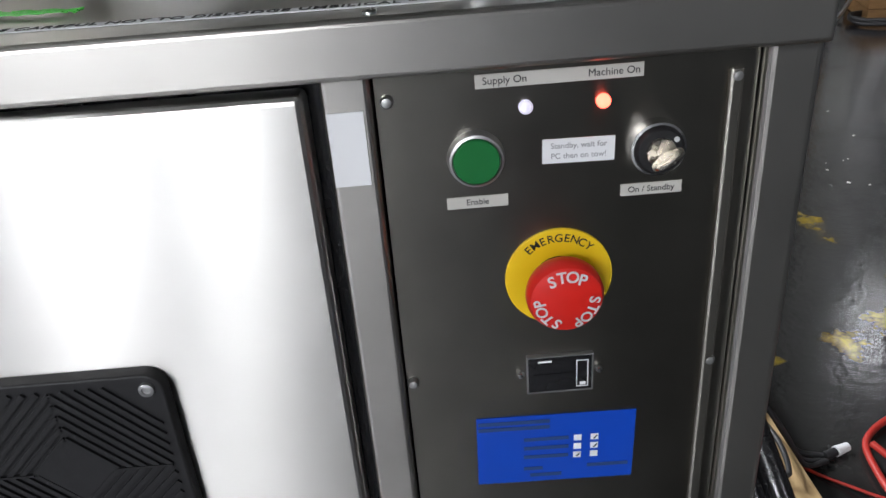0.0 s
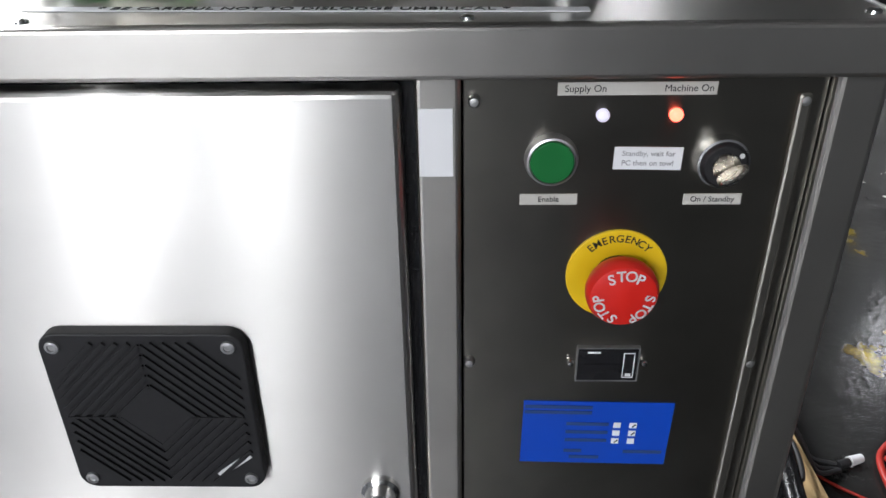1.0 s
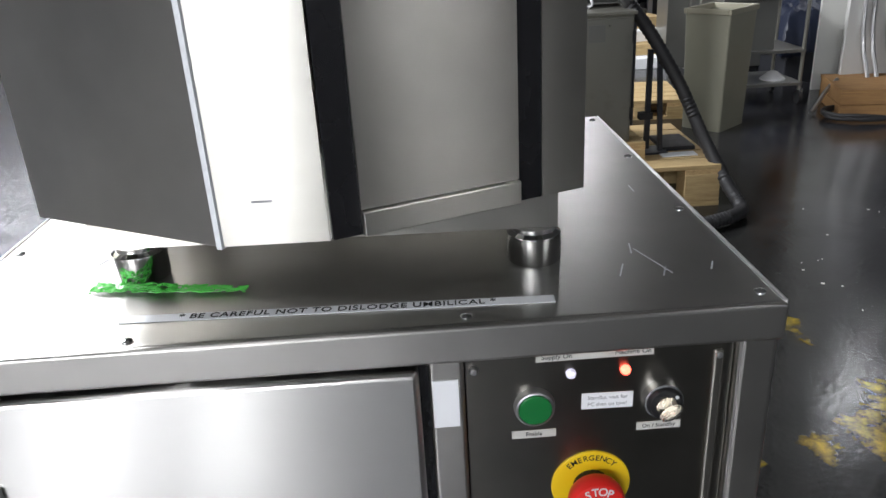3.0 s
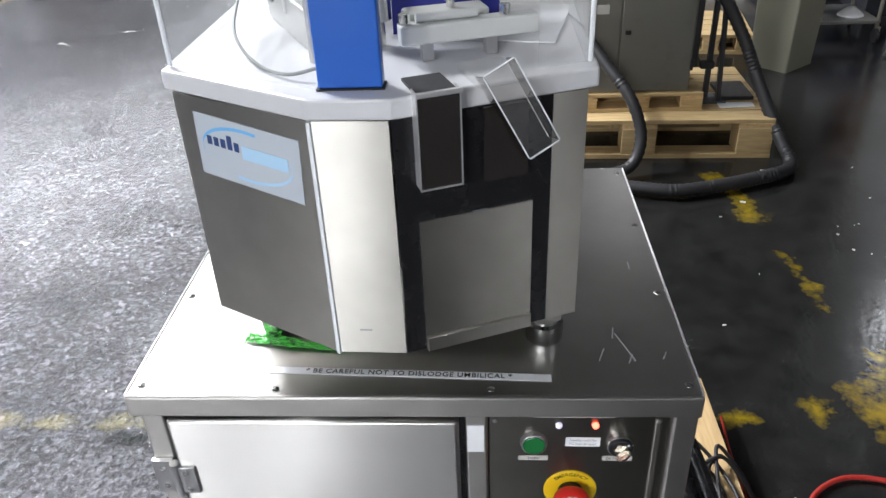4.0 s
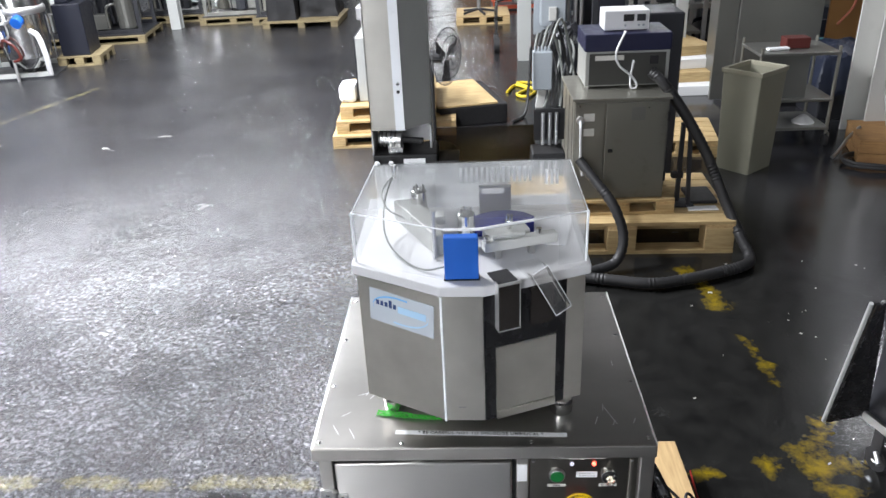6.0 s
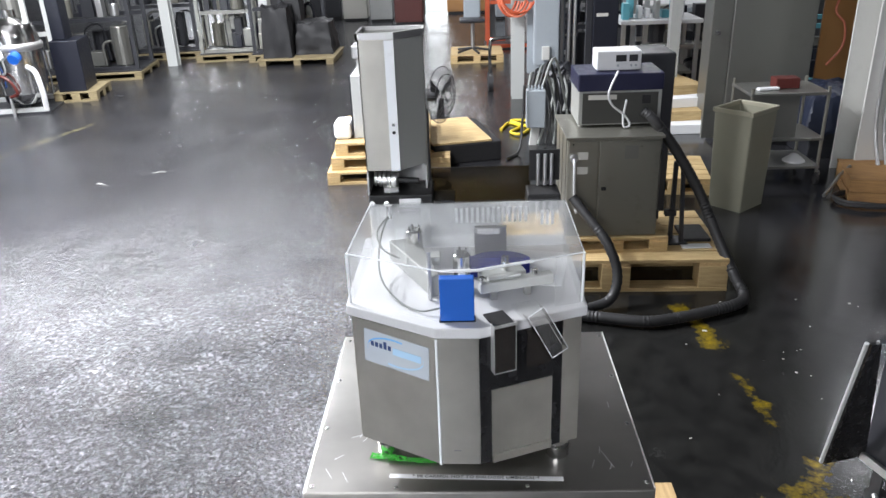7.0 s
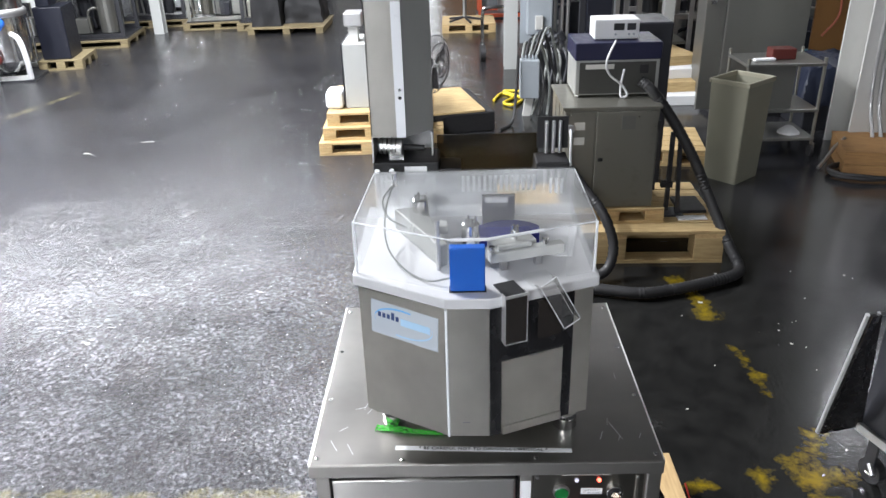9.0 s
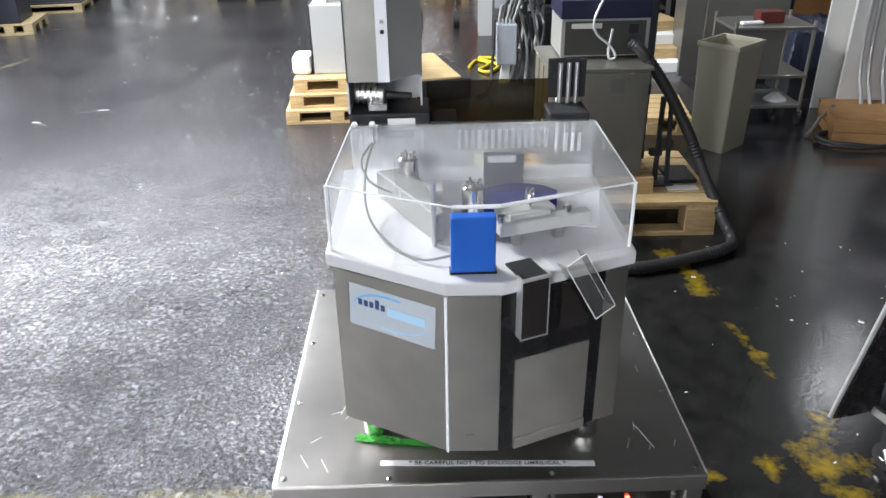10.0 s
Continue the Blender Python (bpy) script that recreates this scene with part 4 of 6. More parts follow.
part("flange", B(-0.0013, -0.0002, -0.0130, -0.0005, 1.252, 1.335), M_LIP, ch)
part("flange", B(0.0352, 0.0363, -0.0130, -0.0005, 1.252, 1.335), M_LIP, ch)
part("lip", B(-0.002, 0.037, -0.0155, -0.0131, 1.331, 1.336, bev=0.0008), M_LIP, ch)
part("lip", B(-0.0013, 0.0363, -0.0132, -0.0122, 1.2505, 1.2519), M_LIP, ch)
part("opening", B(0.001, 0.0345, -0.0100, 0.034, RZ + 0.0005, RZ + 0.003), M_BLACK, ch, "black chute opening")
ch2 = part("backplate", B(0.0, 0.040, -0.006, -0.0045, 1.245, 1.312), M_SMOKECLEAR, unit, "dark glossy plate behind the clear chute", m=on_front(0.078))
tilt = on_front(0.074) @ Matrix.Translation((0, 0, 1.336)) @ Matrix.Rotation(radians(-25), 4, "Y") @ Matrix.Rotation(radians(-18), 4, "X")
ch3 = part("clear_chute", B(0.0, 0.0014, -0.022, 0.004, -0.074, 0.0), M_TINT, unit, "tilted clear acrylic chute", m=tilt)
part("side", B(0.0286, 0.030, -0.022, 0.004, -0.074, 0.0), M_TINT, ch3)
part("front", B(0.0015, 0.0285, -0.022, -0.0208, -0.074, 0.0), M_HAZY, ch3)
for a in ((0.0, 0.0010, -0.0228, -0.0222, -0.074, 0.0), (0.0290, 0.0300, -0.0228, -0.0222, -0.074, 0.0), (0.0011, 0.0289, -0.0228, -0.0209, -0.0752, -0.0742), (0.0011, 0.0289, -0.0228, -0.0209, 0.0002, 0.0010),
          (0.0282, 0.0288, 0.0041, 0.0048, -0.074, 0.0)):
    part("edge", B(*a), M_EDGE, ch3)
part("hopper_mouth", B(-0.002, 0.038, -0.012, 0.040, RZ + 0.0005, RZ + 0.007), M_CLEAR2, ch3, m=tilt.inverted() @ on_front(0.074))

# clear hood round the deck
HZ = 1.417
hood = part("hood", bmesh.new(), M_CLEAR, unit, "clear acrylic hood with polished edges")
def hood_wall(p, q, z0=RZ + 0.0005, z1=HZ):
    bm = bmesh.new(); plate(bm, p, q, z0, z1, 0.004); part("pane", bm, M_CLEAR, hood)
HP = [(-0.199, 0.066), (-0.050, -0.006), (0.004, -0.006), (0.172, 0.052), (0.172, 0.288), (-0.186, 0.288)]
hood_wall(HP[0], HP[1]); hood_wall(HP[3], HP[4]); bm = bmesh.new(); plate(bm, HP[4], HP[5], RZ + 0.0005, HZ, 0.004); part("pane", bm, M_FROST, hood, "frosted rear pane"); hood_wall(HP[5], HP[0])
hood_wall((0.128, 0.037), HP[3])
bm = bmesh.new(); prism(bm, [(-0.197, 0.068), (-0.048, -0.002), (0.003, -0.002), (0.170, 0.055), (0.170, 0.285), (-0.184, 0.285)], HZ + 0.0005, HZ + 0.004)
part("lid_pane", bm, M_CLEAR, hood)
for p, q, r in ((HP[0], HP[1], 0.0011), (HP[1], HP[2], 0.0026), (HP[2], (0.09, 0.024), 0.0026), ((0.09, 0.024), HP[3], 0.0012), (HP[3], HP[4], 0.0012), (HP[5], HP[0], 0.0011)):
    part("edge", C((*p, HZ - 0.001), (*q, HZ - 0.001), r, seg=8), M_EDGE, hood)
for p in (HP[0], HP[3]):
    part("edge", C((*p, RZ + 0.001), (*p, HZ), 0.0022, seg=8), M_EDGE, hood)
# vent slots as white bars, the glitter of the lamps put into their colour
for k in range(17):
    x, z = (-0.030 + k * 0.0098, 1.411) if k < 14 else (-0.010 + k * 0.0098, 1.404)
    part("vent_slot", B(x, x + 0.0050, 0.2828, 0.2855, z - 0.032, z - 0.003), M_EDGE, hood)
part("rear_plate", B(-0.12, -0.035, 0.294, 0.296, 1.38, 1.412), M_DULL, hood)

for o in hood.children:
    if o.name.startswith(("pane", "lid_pane")):
        o.visible_shadow = False

# things on the deck
bm = bmesh.new(); box(bm, -0.052, 0.0005, -0.006, 0.010, RZ + 0.0015, 1.4025, bev=0.0015)
sens = part("control_box", bm, M_BLUEBOX, unit, "blue enamelled control box")
part("foot_plate", B(-0.0535, 0.002, -0.0075, 0.012, RZ + 0.0002, RZ + 0.0014), M_BLACK, sens)
bm = bmesh.new(); prism(bm, [(-0.150, 0.235), (-0.068, 0.075), (-0.055, 0.085), (-0.098, 0.250)], RZ + 0.0005, 1.368, 0.003)
part("guide_block", bm, M_MILKGREY, unit, "grey translucent plastic guide block")
part("hood_stay", C((-0.070, 0.070, RZ), (-0.070, 0.070, HZ - 0.002), 0.0035, seg=14), M_DULL, unit)
def knob(x, y, z0, z1, r):
    bm = bmesh.new(); lathe(bm, [(r * 0.55, z0), (r * 0.55, z0 + (z1 - z0) * 0.35), (r, z0 + (z1 - z0) * 0.4), (r, z1 - 0.003), (r * 0.8, z1)], 20)
    o = part("knurled_knob", bm, M_CHROME, unit, m=pose(x, y, 0))
    for k in range(4):
        a = k * 1.57 + 0.4
        part("pin", C((math.cos(a) * r * 0.6, math.sin(a) * r * 0.6, z1), (math.cos(a) * r * 0.6, math.sin(a) * r * 0.6, z1 + 0.007), 0.0022, seg=10), M_CHROME, o)
knob(-0.102, 0.225, RZ, 1.392, 0.015)
knob(-0.018, 0.115, RZ, 1.392, 0.015)
knob(0.052, 0.098, 1.3685, 1.385, 0.007)
part("beam", B(-0.115, -0.055, 0.160, 0.185, 1.350, 1.366, bev=0.002), M_MILK, unit)
# clear bar assembly
bar = part("dosing_bar", B(0.005, 0.130, -0.009, 0.009, 1.346, 1.363, bev=0.002), M_MILK, unit, "frosted acrylic dosing bar", m=pose(0.004, 0.060, 0, 0, 0, 17))
for x in (0.024, 0.082):
    part("post", B(x, x + 0.010, -0.005, 0.005, RZ + 0.0005, 1.3455), M_DULL, bar)
part("slide_block", B(0.015, 0.090, 0.0105, 0.040, 1.342, 1.368, bev=0.003), M_MILK, bar)
part("roller", C((0.02, 0.0, 1.3672), (0.075, 0.0, 1.3672), 0.004, seg=12), M_MILK, bar)
for x in (0.010, 0.100):
    part("bolt", C((x, 0.0, 1.3632), (x, 0.0, 1.372), 0.005, seg=12), M_CHROME, bar)
# navy tray
bm = bmesh.new()
arc = [(0.045 + 0.055 * math.cos(radians(20 + k * 14)), 0.135 + 0.045 * math.sin(radians(20 + k * 14))) for k in range(11)]
prism(bm, arc, RZ + 0.0005, 1.366)
part("drum_cover", bm, plain("deep_blue_plastic", (0.015, 0.02, 0.22), 0.4), unit, "deep blue curved drum cover")
bm = bmesh.new(); box(bm, 0.005, 0.062, 0.235, 0.245, RZ + 0.001, 1.388)
brk = part("bracket", bm, M_DULL, unit)
part("tag", B(0.010, 0.050, 0.2335, 0.2345, 1.376, 1.386), M_PAPER, brk)
sheets = solo("paper_sheet", B(-0.060, 0.050, -0.07, 0.07, 0.0, 0.0012), M_PAPER, "white paper sheets lying on the deck", "paper", m=pose(0.112, 0.185, RZ + 0.0006, 0, 0, -12))
# sensor cable
cable = T([(-0.150, 0.262, 1.405), (-0.160, 0.225, 1.385), (-0.162, 0.17, 1.36), (-0.150, 0.11, 1.345), (-0.120, 0.06, RZ + 0.004), (-0.085, 0.025, RZ + 0.004), (-0.052, 0.018, 1.342)], 0.0016, 8)
part("sensor_cable", cable, M_GCABLE, unit)
part("sensor_cable", T([(-0.150, 0.262, 1.405), (-0.168, 0.225, 1.388), (-0.155, 0.185, 1.372), (-0.125, 0.165, 1.362)], 0.0016, 8), M_GCABLE, unit)
part("cable_gland", C((-0.148, 0.262, 1.400), (-0.148, 0.262, 1.425), 0.0055, seg=14), M_CHROME, unit)

# powder hopper column behind the hood
HOP = [(-0.1885, 0.300), (-0.1270, 0.300), (-0.080, 0.345), (-0.080, 0.385), (-0.1885, 0.385)]
hop = part("hopper_column", bmesh.new(), M_BODY, unit, "tall open-topped steel hopper column")
for i, (p, q) in enumerate(zip(HOP, HOP[1:] + HOP[:1])):
    bm = bmesh.new(); plate(bm, p, q, 1.478, 1.716, 0.002); part("sheet", bm, M_BODY if i == 0 else M_ROLLED, hop)
OUT = [(-0.1915, 0.297), (-0.1258, 0.297), (-0.077, 0.3435), (-0.077, 0.388), (-0.1915, 0.388)]
for p, q in zip(OUT, OUT[1:] + OUT[:1]):
    bm = bmesh.new(); plate(bm, p, q, 1.7105, 1.722, 0.004); part("top_rim", bm, M_DULL, hop)
strp = part("cover_strip", B(-0.143, -0.1265, 0.2975, 0.2992, 1.478, 1.709), M_EDGE, hop, "pale aluminium cover strip")
for z in (1.563, 1.549):
    part("screw", C((-0.134, 0.2974, z), (-0.134, 0.2955, z), 0.003, seg=14), M_CHROME if z > 1.55 else M_BLACK, strp)
brk = part("drive_bracket", B(-0.1885, -0.1855, 0.296, 0.38, 1.433, 1.4775), M_DULL, unit, "open steel drive bracket")
part("cheek", B(-0.0835, -0.0805, 0.33, 0.38, 1.433, 1.4775), M_DULL, brk)
part("back", B(-0.185, -0.084, 0.377, 0.38, 1.433, 1.4775), M_DULL, brk)
part("motor", C((-0.178, 0.330, 1.454), (-0.135, 0.326, 1.452), 0.0145, seg=24, bev=0.002), M_DULL, brk)
for k in range(4):
    part("cooling_ring", C((-0.172 + k * 0.008, 0.3295 - k * 0.0008, 1.4537), (-0.169 + k * 0.008, 0.3292 - k * 0.0008, 1.4536), 0.0160, seg=24), M_CHROME, brk)
part("gearbox", B(-0.160, -0.132, 0.300, 0.314, 1.4335, 1.446, bev=0.002), M_CHROME, brk)
part("shaft", C((-0.1345, 0.326, 1.452), (-0.096, 0.322, 1.450), 0.0055, seg=16), M_BLACK, brk)
blk = part("mounting_block", B(-0.188, -0.070, 0.2945, 0.376, 1.392, 1.4325, bev=0.003), M_BLACK, unit, "black mounting block")
part("label", B(-0.132, -0.092, 0.2930, 0.2940, 1.4145, 1.4250), M_PAPER, blk)
for x in (-0.180, -0.154):
    part("thumb_screw", C((x, 0.2945, 1.4180), (x, 0.281, 1.4210), 0.0050, seg=14), M_CHROME, blk)
part("rear_bar", B(-0.069, -0.030, 0.298, 0.36, 1.406, 1.418, bev=0.002), M_BLACK, unit, "black plastic bar")
part("rear_block", B(0.104, 0.164, 0.2905, 0.352, 1.397, 1.4275, bev=0.003), M_BLACK, unit, "black hinge block")
rk = part("tube_bracket", B(0.112, 0.170, 0.366, 0.369, 1.430, 1.490), M_BLACK, unit)
for x in (0.127, 0.140, 0.152):
    part("tube", C((x, 0.345, 1.4278), (x, 0.345, 1.488), 0.0034, seg=10), M_DULL, rk)
bm = bmesh.new(); box(bm, -0.074, 0.115, 0.372, 0.376, 1.395, 1.458)
part("smoked_cover", bm, M_SMOKE, unit, "dark smoked acrylic rear cover")
part("lower_cover", B(-0.0695, 0.1035, 0.2925, 0.3715, 1.3925, 1.3965), M_SMOKE, unit)


# ---- wooden skid under the cabinet, with hoses and cables ----
skid = thing("wooden_skid", "pale pine shipping skid under the cabinet", "skid")
SOLE = 0.0901  # level of the hall floor in the machine's own axes
for i, (x0, x1, y0, y1) in enumerate(((-0.34, -0.24, 0.0, 0.86), (-0.19, -0.10, 0.0, 0.86), (-0.05, 0.05, 0.0, 0.86), (0.10, 0.19, 0.0, 0.86), (0.24, 0.345, 0.0, 0.86), (0.525, 0.632, 0.02, 0.955))):
    part("plank", B(x0, x1, y0, y1, BASE - 0.025, BASE - 0.001, bev=0.003), M_PINEY, skid)
for y in (0.06, 0.40, 0.74):
    part("bearer", B(-0.34, 0.61, y, y + 0.09, SOLE + 0.02, BASE - 0.0255, bev=0.003), M_OLDWOOD, skid)
for x in (-0.33, 0.10, 0.53):
    part("runner", B(x, x + 0.08, 0.0, 0.86, SOLE, SOLE + 0.0195), M_PINEY, skid)


def hose(name, pts, r, mat, label, cat="hose", ribs=0.0, seg=10, steps=10):
    return solo(name, T(pts, r, seg=seg, steps=steps, ribs=ribs), mat, label, cat)


part("plank", B(0.37, 0.48, 0.0, 0.86, 0.136, 0.159, bev=0.003), M_OLDWOOD, skid)
beside = []
for d in (0.0, 0.036):
    beside.append(hose("black_hose", [(0.2985, 0.50 - d, 0.60 + d), (0.36 + d, 0.48, 0.56), (0.43 + d, 0.41, 0.44), (0.47 + d, 0.31, 0.31), (0.465 + d, 0.18, 0.245), (0.42 + d, 0.04, 0.235), (0.38 + d, -0.07, 0.17), (0.30 + d, -0.2, 0.112)], 0.019, M_GLOSSBLACK, "thick shiny black hose beside the cabinet"))
beside.append(hose("black_hose", [(-0.2935, 0.35, 0.45), (-0.40, 0.33, 0.36), (-0.45, 0.27, 0.26), (-0.46, 0.18, 0.17), (-0.44, 0.05, 0.122), (-0.40, -0.15, 0.12)], 0.028, M_RUBBER, "black corrugated hose beside the cabinet", ribs=0.010))
for k, (dx, dz) in enumerate(((0, 0), (0.022, 0.008), (-0.016, 0.012))):
    beside.append(hose("black_cable", [(0.2985, 0.51, 0.72 - k * 0.03), (0.36 + dx, 0.60, 0.50), (0.46 + dx, 0.70, 0.30 + dz), (0.55 + dx, 0.66, 0.222 + dz), (0.585 + dx, 0.56, 0.212 + dz), (0.57 + dx, 0.47, 0.214 + dz), (0.545 + dx, 0.50, 0.216 + dz), (0.555 + dx, 0.60, 0.226 + dz), (0.60, 0.66 + dx, 0.225 + dz), (0.655, 0.635 + dx, 0.17), (0.69, 0.615 + dx, 0.11), (0.735, 0.615 + dx * 0.4, 0.098 + dz * 0.4)], 0.0045, M_RUBBER, "thin black cable looped over the skid", "cable", steps=6))
hose("red_cable", [(0.675, 0.90, 0.121), (0.69, 0.82, 0.06), (0.72, 0.71, 0.006), (0.80, 0.62, 0.008), (0.86, 0.58, 0.008)], 0.003, M_REDHOSE, "thin red cable on the floor", "cable")
conn = thing("plug", "white plastic plug at the end of a cable on the floor", "plug", at=(0.800, 0.715, 0.010), rz=20)
part("shell", C((0, 0, 0.001), (0.028, 0, 0.001), 0.010, 0.008, seg=16), M_WHITE, conn)
part("collar", C((-0.025, 0, 0.0), (-0.001, 0, 0.001), 0.008, seg=14), M_BLACK, conn)
hose("red_air_hose", [(1.45, 0.42, 0.011), (1.25, 0.60, 0.011), (1.13, 0.755, 0.011), (0.985, 0.80, 0.011), (0.875, 0.745, 0.011), (0.845, 0.66, 0.011), (0.845, 0.55, 0.011), (0.885, 0.45, 0.011), (0.955, 0.36, 0.03), (1.02, 0.32, 0.011), (1.25, 0.2, 0.011)], 0.0066, M_REDHOSE, "red rubber air hose looped on the floor", "hose")
hose("red_air_hose", [(0.86, 0.71, 0.028), (0.91, 0.60, 0.011), (0.925, 0.48, 0.011), (0.90, 0.36, 0.011), (0.87, 0.25, 0.011), (0.8, 0.0, 0.011)], 0.0066, M_REDHOSE, "red rubber air hose looped on the floor", "hose")
hose("red_air_hose", [(0.915, 0.42, 0.03), (0.955, 0.52, 0.011), (1.05, 0.56, 0.011), (1.18, 0.53, 0.011), (1.4, 0.40, 0.011), (1.7, 0.2, 0.011)], 0.0066, M_REDHOSE, "red rubber air hose looped on the floor", "hose")
bm = bmesh.new(); prism(bm, [(-0.02, -0.002), (0.02, -0.002), (0.02, 0.002), (-0.02, 0.002)], -0.06, 0.06, 0.001)
for v in bm.verts:
    v.co.x += 0.010 * (v.co.z / 0.06)
beside.append(solo("white_sheet", bm, M_WHITE, "white plastic sheet offcut stuck to the cabinet side", "plastic sheet", m=pose(-0.3115, 0.060, 0.718)))
for k, (x, mat) in enumerate(((0.315, M_TEAL), (0.33, M_AMBER), (0.345, M_BLUE), (0.325, M_REDHOSE), (0.35, M_BLACK))):
    beside.append(hose("loose_wire", [(0.2985, 0.25 + k * 0.03, 0.55 - k * 0.02), (x + 0.03, 0.25 + k * 0.02, 0.50), (x + 0.05, 0.22, 0.42 - k * 0.02), (x + 0.02, 0.18 + k * 0.02, 0.35), (x, 0.2, 0.21)], 0.004, mat, "coloured loose wire beside the cabinet", "wire", seg=6, steps=5))
# the machine with all that stands on, in and beside it, at its size and place in the hall
STAND, SIZE = Vector((-0.005, -1.03, 1.89)), 1.05
for o in [cab, unit, skid, card, strip, film, sheets] + beside:
    o.matrix_world = Matrix.Translation(STAND) @ Matrix.Scale(SIZE, 4) @ Matrix.Translation(-STAND) @ o.matrix_world

# ---- pallets ----
def pallet(at, w, d, h, rz=0.0, label="pale pine pallet", n=6, top=0.02, bw_=0.1, mats=None):
    """w along x, d along y; boards run along x on three bearers of blocks."""
    p = thing("pallet", label, "pallet", "pallets", at=at, rz=rz)
    bw = d / n
    mx1, my1 = mats or (M_PINEX, M_PINEY)
    for k in range(n):
        part("board", B(0, w, k * bw + 0.006, (k + 1) * bw - 0.006, h - top, h, bev=0.002), mx1, p)
    for x in (0.0, w / 2 - bw_ / 2, w - bw_):
        part("bearer", B(x, x + bw_, 0.004, d - 0.004, h - top * 2, h - top - 0.0005), my1, p)
        for y in (0.002, d / 2 - 0.06, d - 0.122):
            part("block", B(x, x + bw_, y, y + 0.12, top + 0.0005, h - 2 * top - 0.0005, bev=0.003), mx1, p)
    for y in (0.0, d / 2 - 0.05, d - 0.1):
        part("skid_board", B(0, w, y, y + 0.1, 0, top), mx1, p)
    return p


pallet((0.19, 2.735, 0), 1.19, 0.75, 0.185, -1.5, "pale pine pallet under the grey cabinet", bw_=0.155)
pallet((0.50, 2.83, 0.186), 0.58, 0.40, 0.085, 0, "small pine pallet stacked under the grey cabinet", 4, 0.016)
for k in range(3):
    pallet((-1.10 + k * 0.03, 4.68 + k * 0.06, k * 0.10), 0.75, 0.95, 0.10, 2, "pine pallet in a low stack", 5, 0.018)
pallet((-0.20, 10.0, 0), 0.75, 0.8, 0.12, 0, "distant pale pine pallet", 5)

# ---- grey cabinet with instrument, hose ----
gc = thing("grey_cabinet", "grey steel cabinet with a hinged door standing on pallets", "cabinet", at=(0.525, 2.86, 0.2715))
part("body", B(0, 0.49, 0.004, 0.50, 0, 0.545, bev=0.004), M_GREYCAB, gc)
part("top_sheet", B(-0.012, 0.50, -0.012, 0.51, 0.5455, 0.560, bev=0.003), M_GREYCAB, gc)
gd = part("door", B(0.165, 0.482, -0.010, 0.0035, 0.012, 0.535, bev=0.003), M_GREYCAB, gc, "grey steel door")
part("side_cover", B(0.006, 0.158, -0.006, 0.0035, 0.012, 0.535, bev=0.002), M_GREYCAB, gc)
part("handle", B(0.18, 0.205, -0.022, -0.0105, 0.27, 0.288, bev=0.003), M_BLACK, gd)
bm = bmesh.new(); cyl(bm, (0.33, -0.0125, 0.475), (0.33, -0.0102, 0.475), 0.028, seg=24); box(bm, 0.295, 0.365, -0.0121, -0.0102, 0.44, 0.51)
part("vent_grille", bm, M_BIGCAB, gd)
for z in (0.44, 0.36):
    part("label", B(0.05, 0.105, -0.0075, -0.0062, z, z + 0.04), M_LABEL, gc)
for z in (0.10, 0.43):
    part("hinge", B(0.4825, 0.494, -0.012, 0.0, z, z + 0.05), M_BLACK, gd)
part("socket", C((0.03, -0.03, 0.45), (0.03, -0.0065, 0.45), 0.02, seg=16), M_DULL, gc)
part("cable", T([(0.03, -0.03, 0.45), (0.028, -0.06, 0.40), (0.035, -0.04, 0.25), (0.05, -0.03, 0.15)], 0.007, 8), M_WHITE, gc)
for i in range(3):
    part("side_rib", B(-0.004, -0.0005, 0.05 + i * 0.15, 0.10 + i * 0.15, 0.02, 0.53), M_GREYCAB, gc)
inst = thing("instrument", "steel instrument case with a navy lid on the grey cabinet", "instrument", at=(0.60, 3.05, 0.832))
part("case", B(0, 0.44, 0.0, 0.30, 0.012, 0.195, bev=0.004), M_ROLLED, inst)
part("front_panel", B(0.02, 0.42, -0.004, -0.0005, 0.02, 0.185), plain("dark_front_plate", (0.06, 0.06, 0.055), 0.4, 0.5), inst)
part("lid", B(-0.006, 0.446, -0.006, 0.306, 0.1955, 0.285, bev=0.006), M_NAVY, inst, "navy enamelled lid")
part("label", B(0.05, 0.20, -0.0055, -0.0045, 0.15, 0.175), M_LABEL, inst)
part("socket", B(0.335, 0.38, -0.009, -0.0045, 0.125, 0.17), M_BLACK, inst)
for x in (0.02, 0.42):
    part("foot", C((x, 0.03, 0.0), (x, 0.03, 0.0119), 0.016, seg=14), M_CHROME, inst)
part("lead", T([(0.20, -0.01, 0.30), (0.15, -0.05, 0.20), (0.17, -0.04, 0.13), (0.24, -0.03, 0.07), (0.27, -0.04, 0.02), (0.24, -0.04, 0.01), (0.235, -0.03, 0.06), (0.25, -0.02, 0.15)], 0.006, 8), M_WHITE, inst)
met = thing("bench_meter", "small white bench meter on the instrument", "meter", at=(0.70, 3.12, 1.1175))
part("case", B(0, 0.235, 0.0, 0.16, 0.004, 0.105, bev=0.006), M_WHITE, met)
part("display", B(0.10, 0.155, -0.003, -0.0005, 0.05, 0.085), M_BLACK, met)
part("display", B(0.17, 0.215, -0.003, -0.0005, 0.05, 0.085), M_DARKMACH, met)
for x in (0.11, 0.18, 0.205):
    part("knob", C((x, -0.008, 0.03), (x, -0.0005, 0.03), 0.006, seg=12), M_GREYBOX, met)
for x in (0.02, 0.21):
    part("foot", B(x, x + 0.015, 0.01, 0.15, 0, 0.0035), M_BLACK, met)
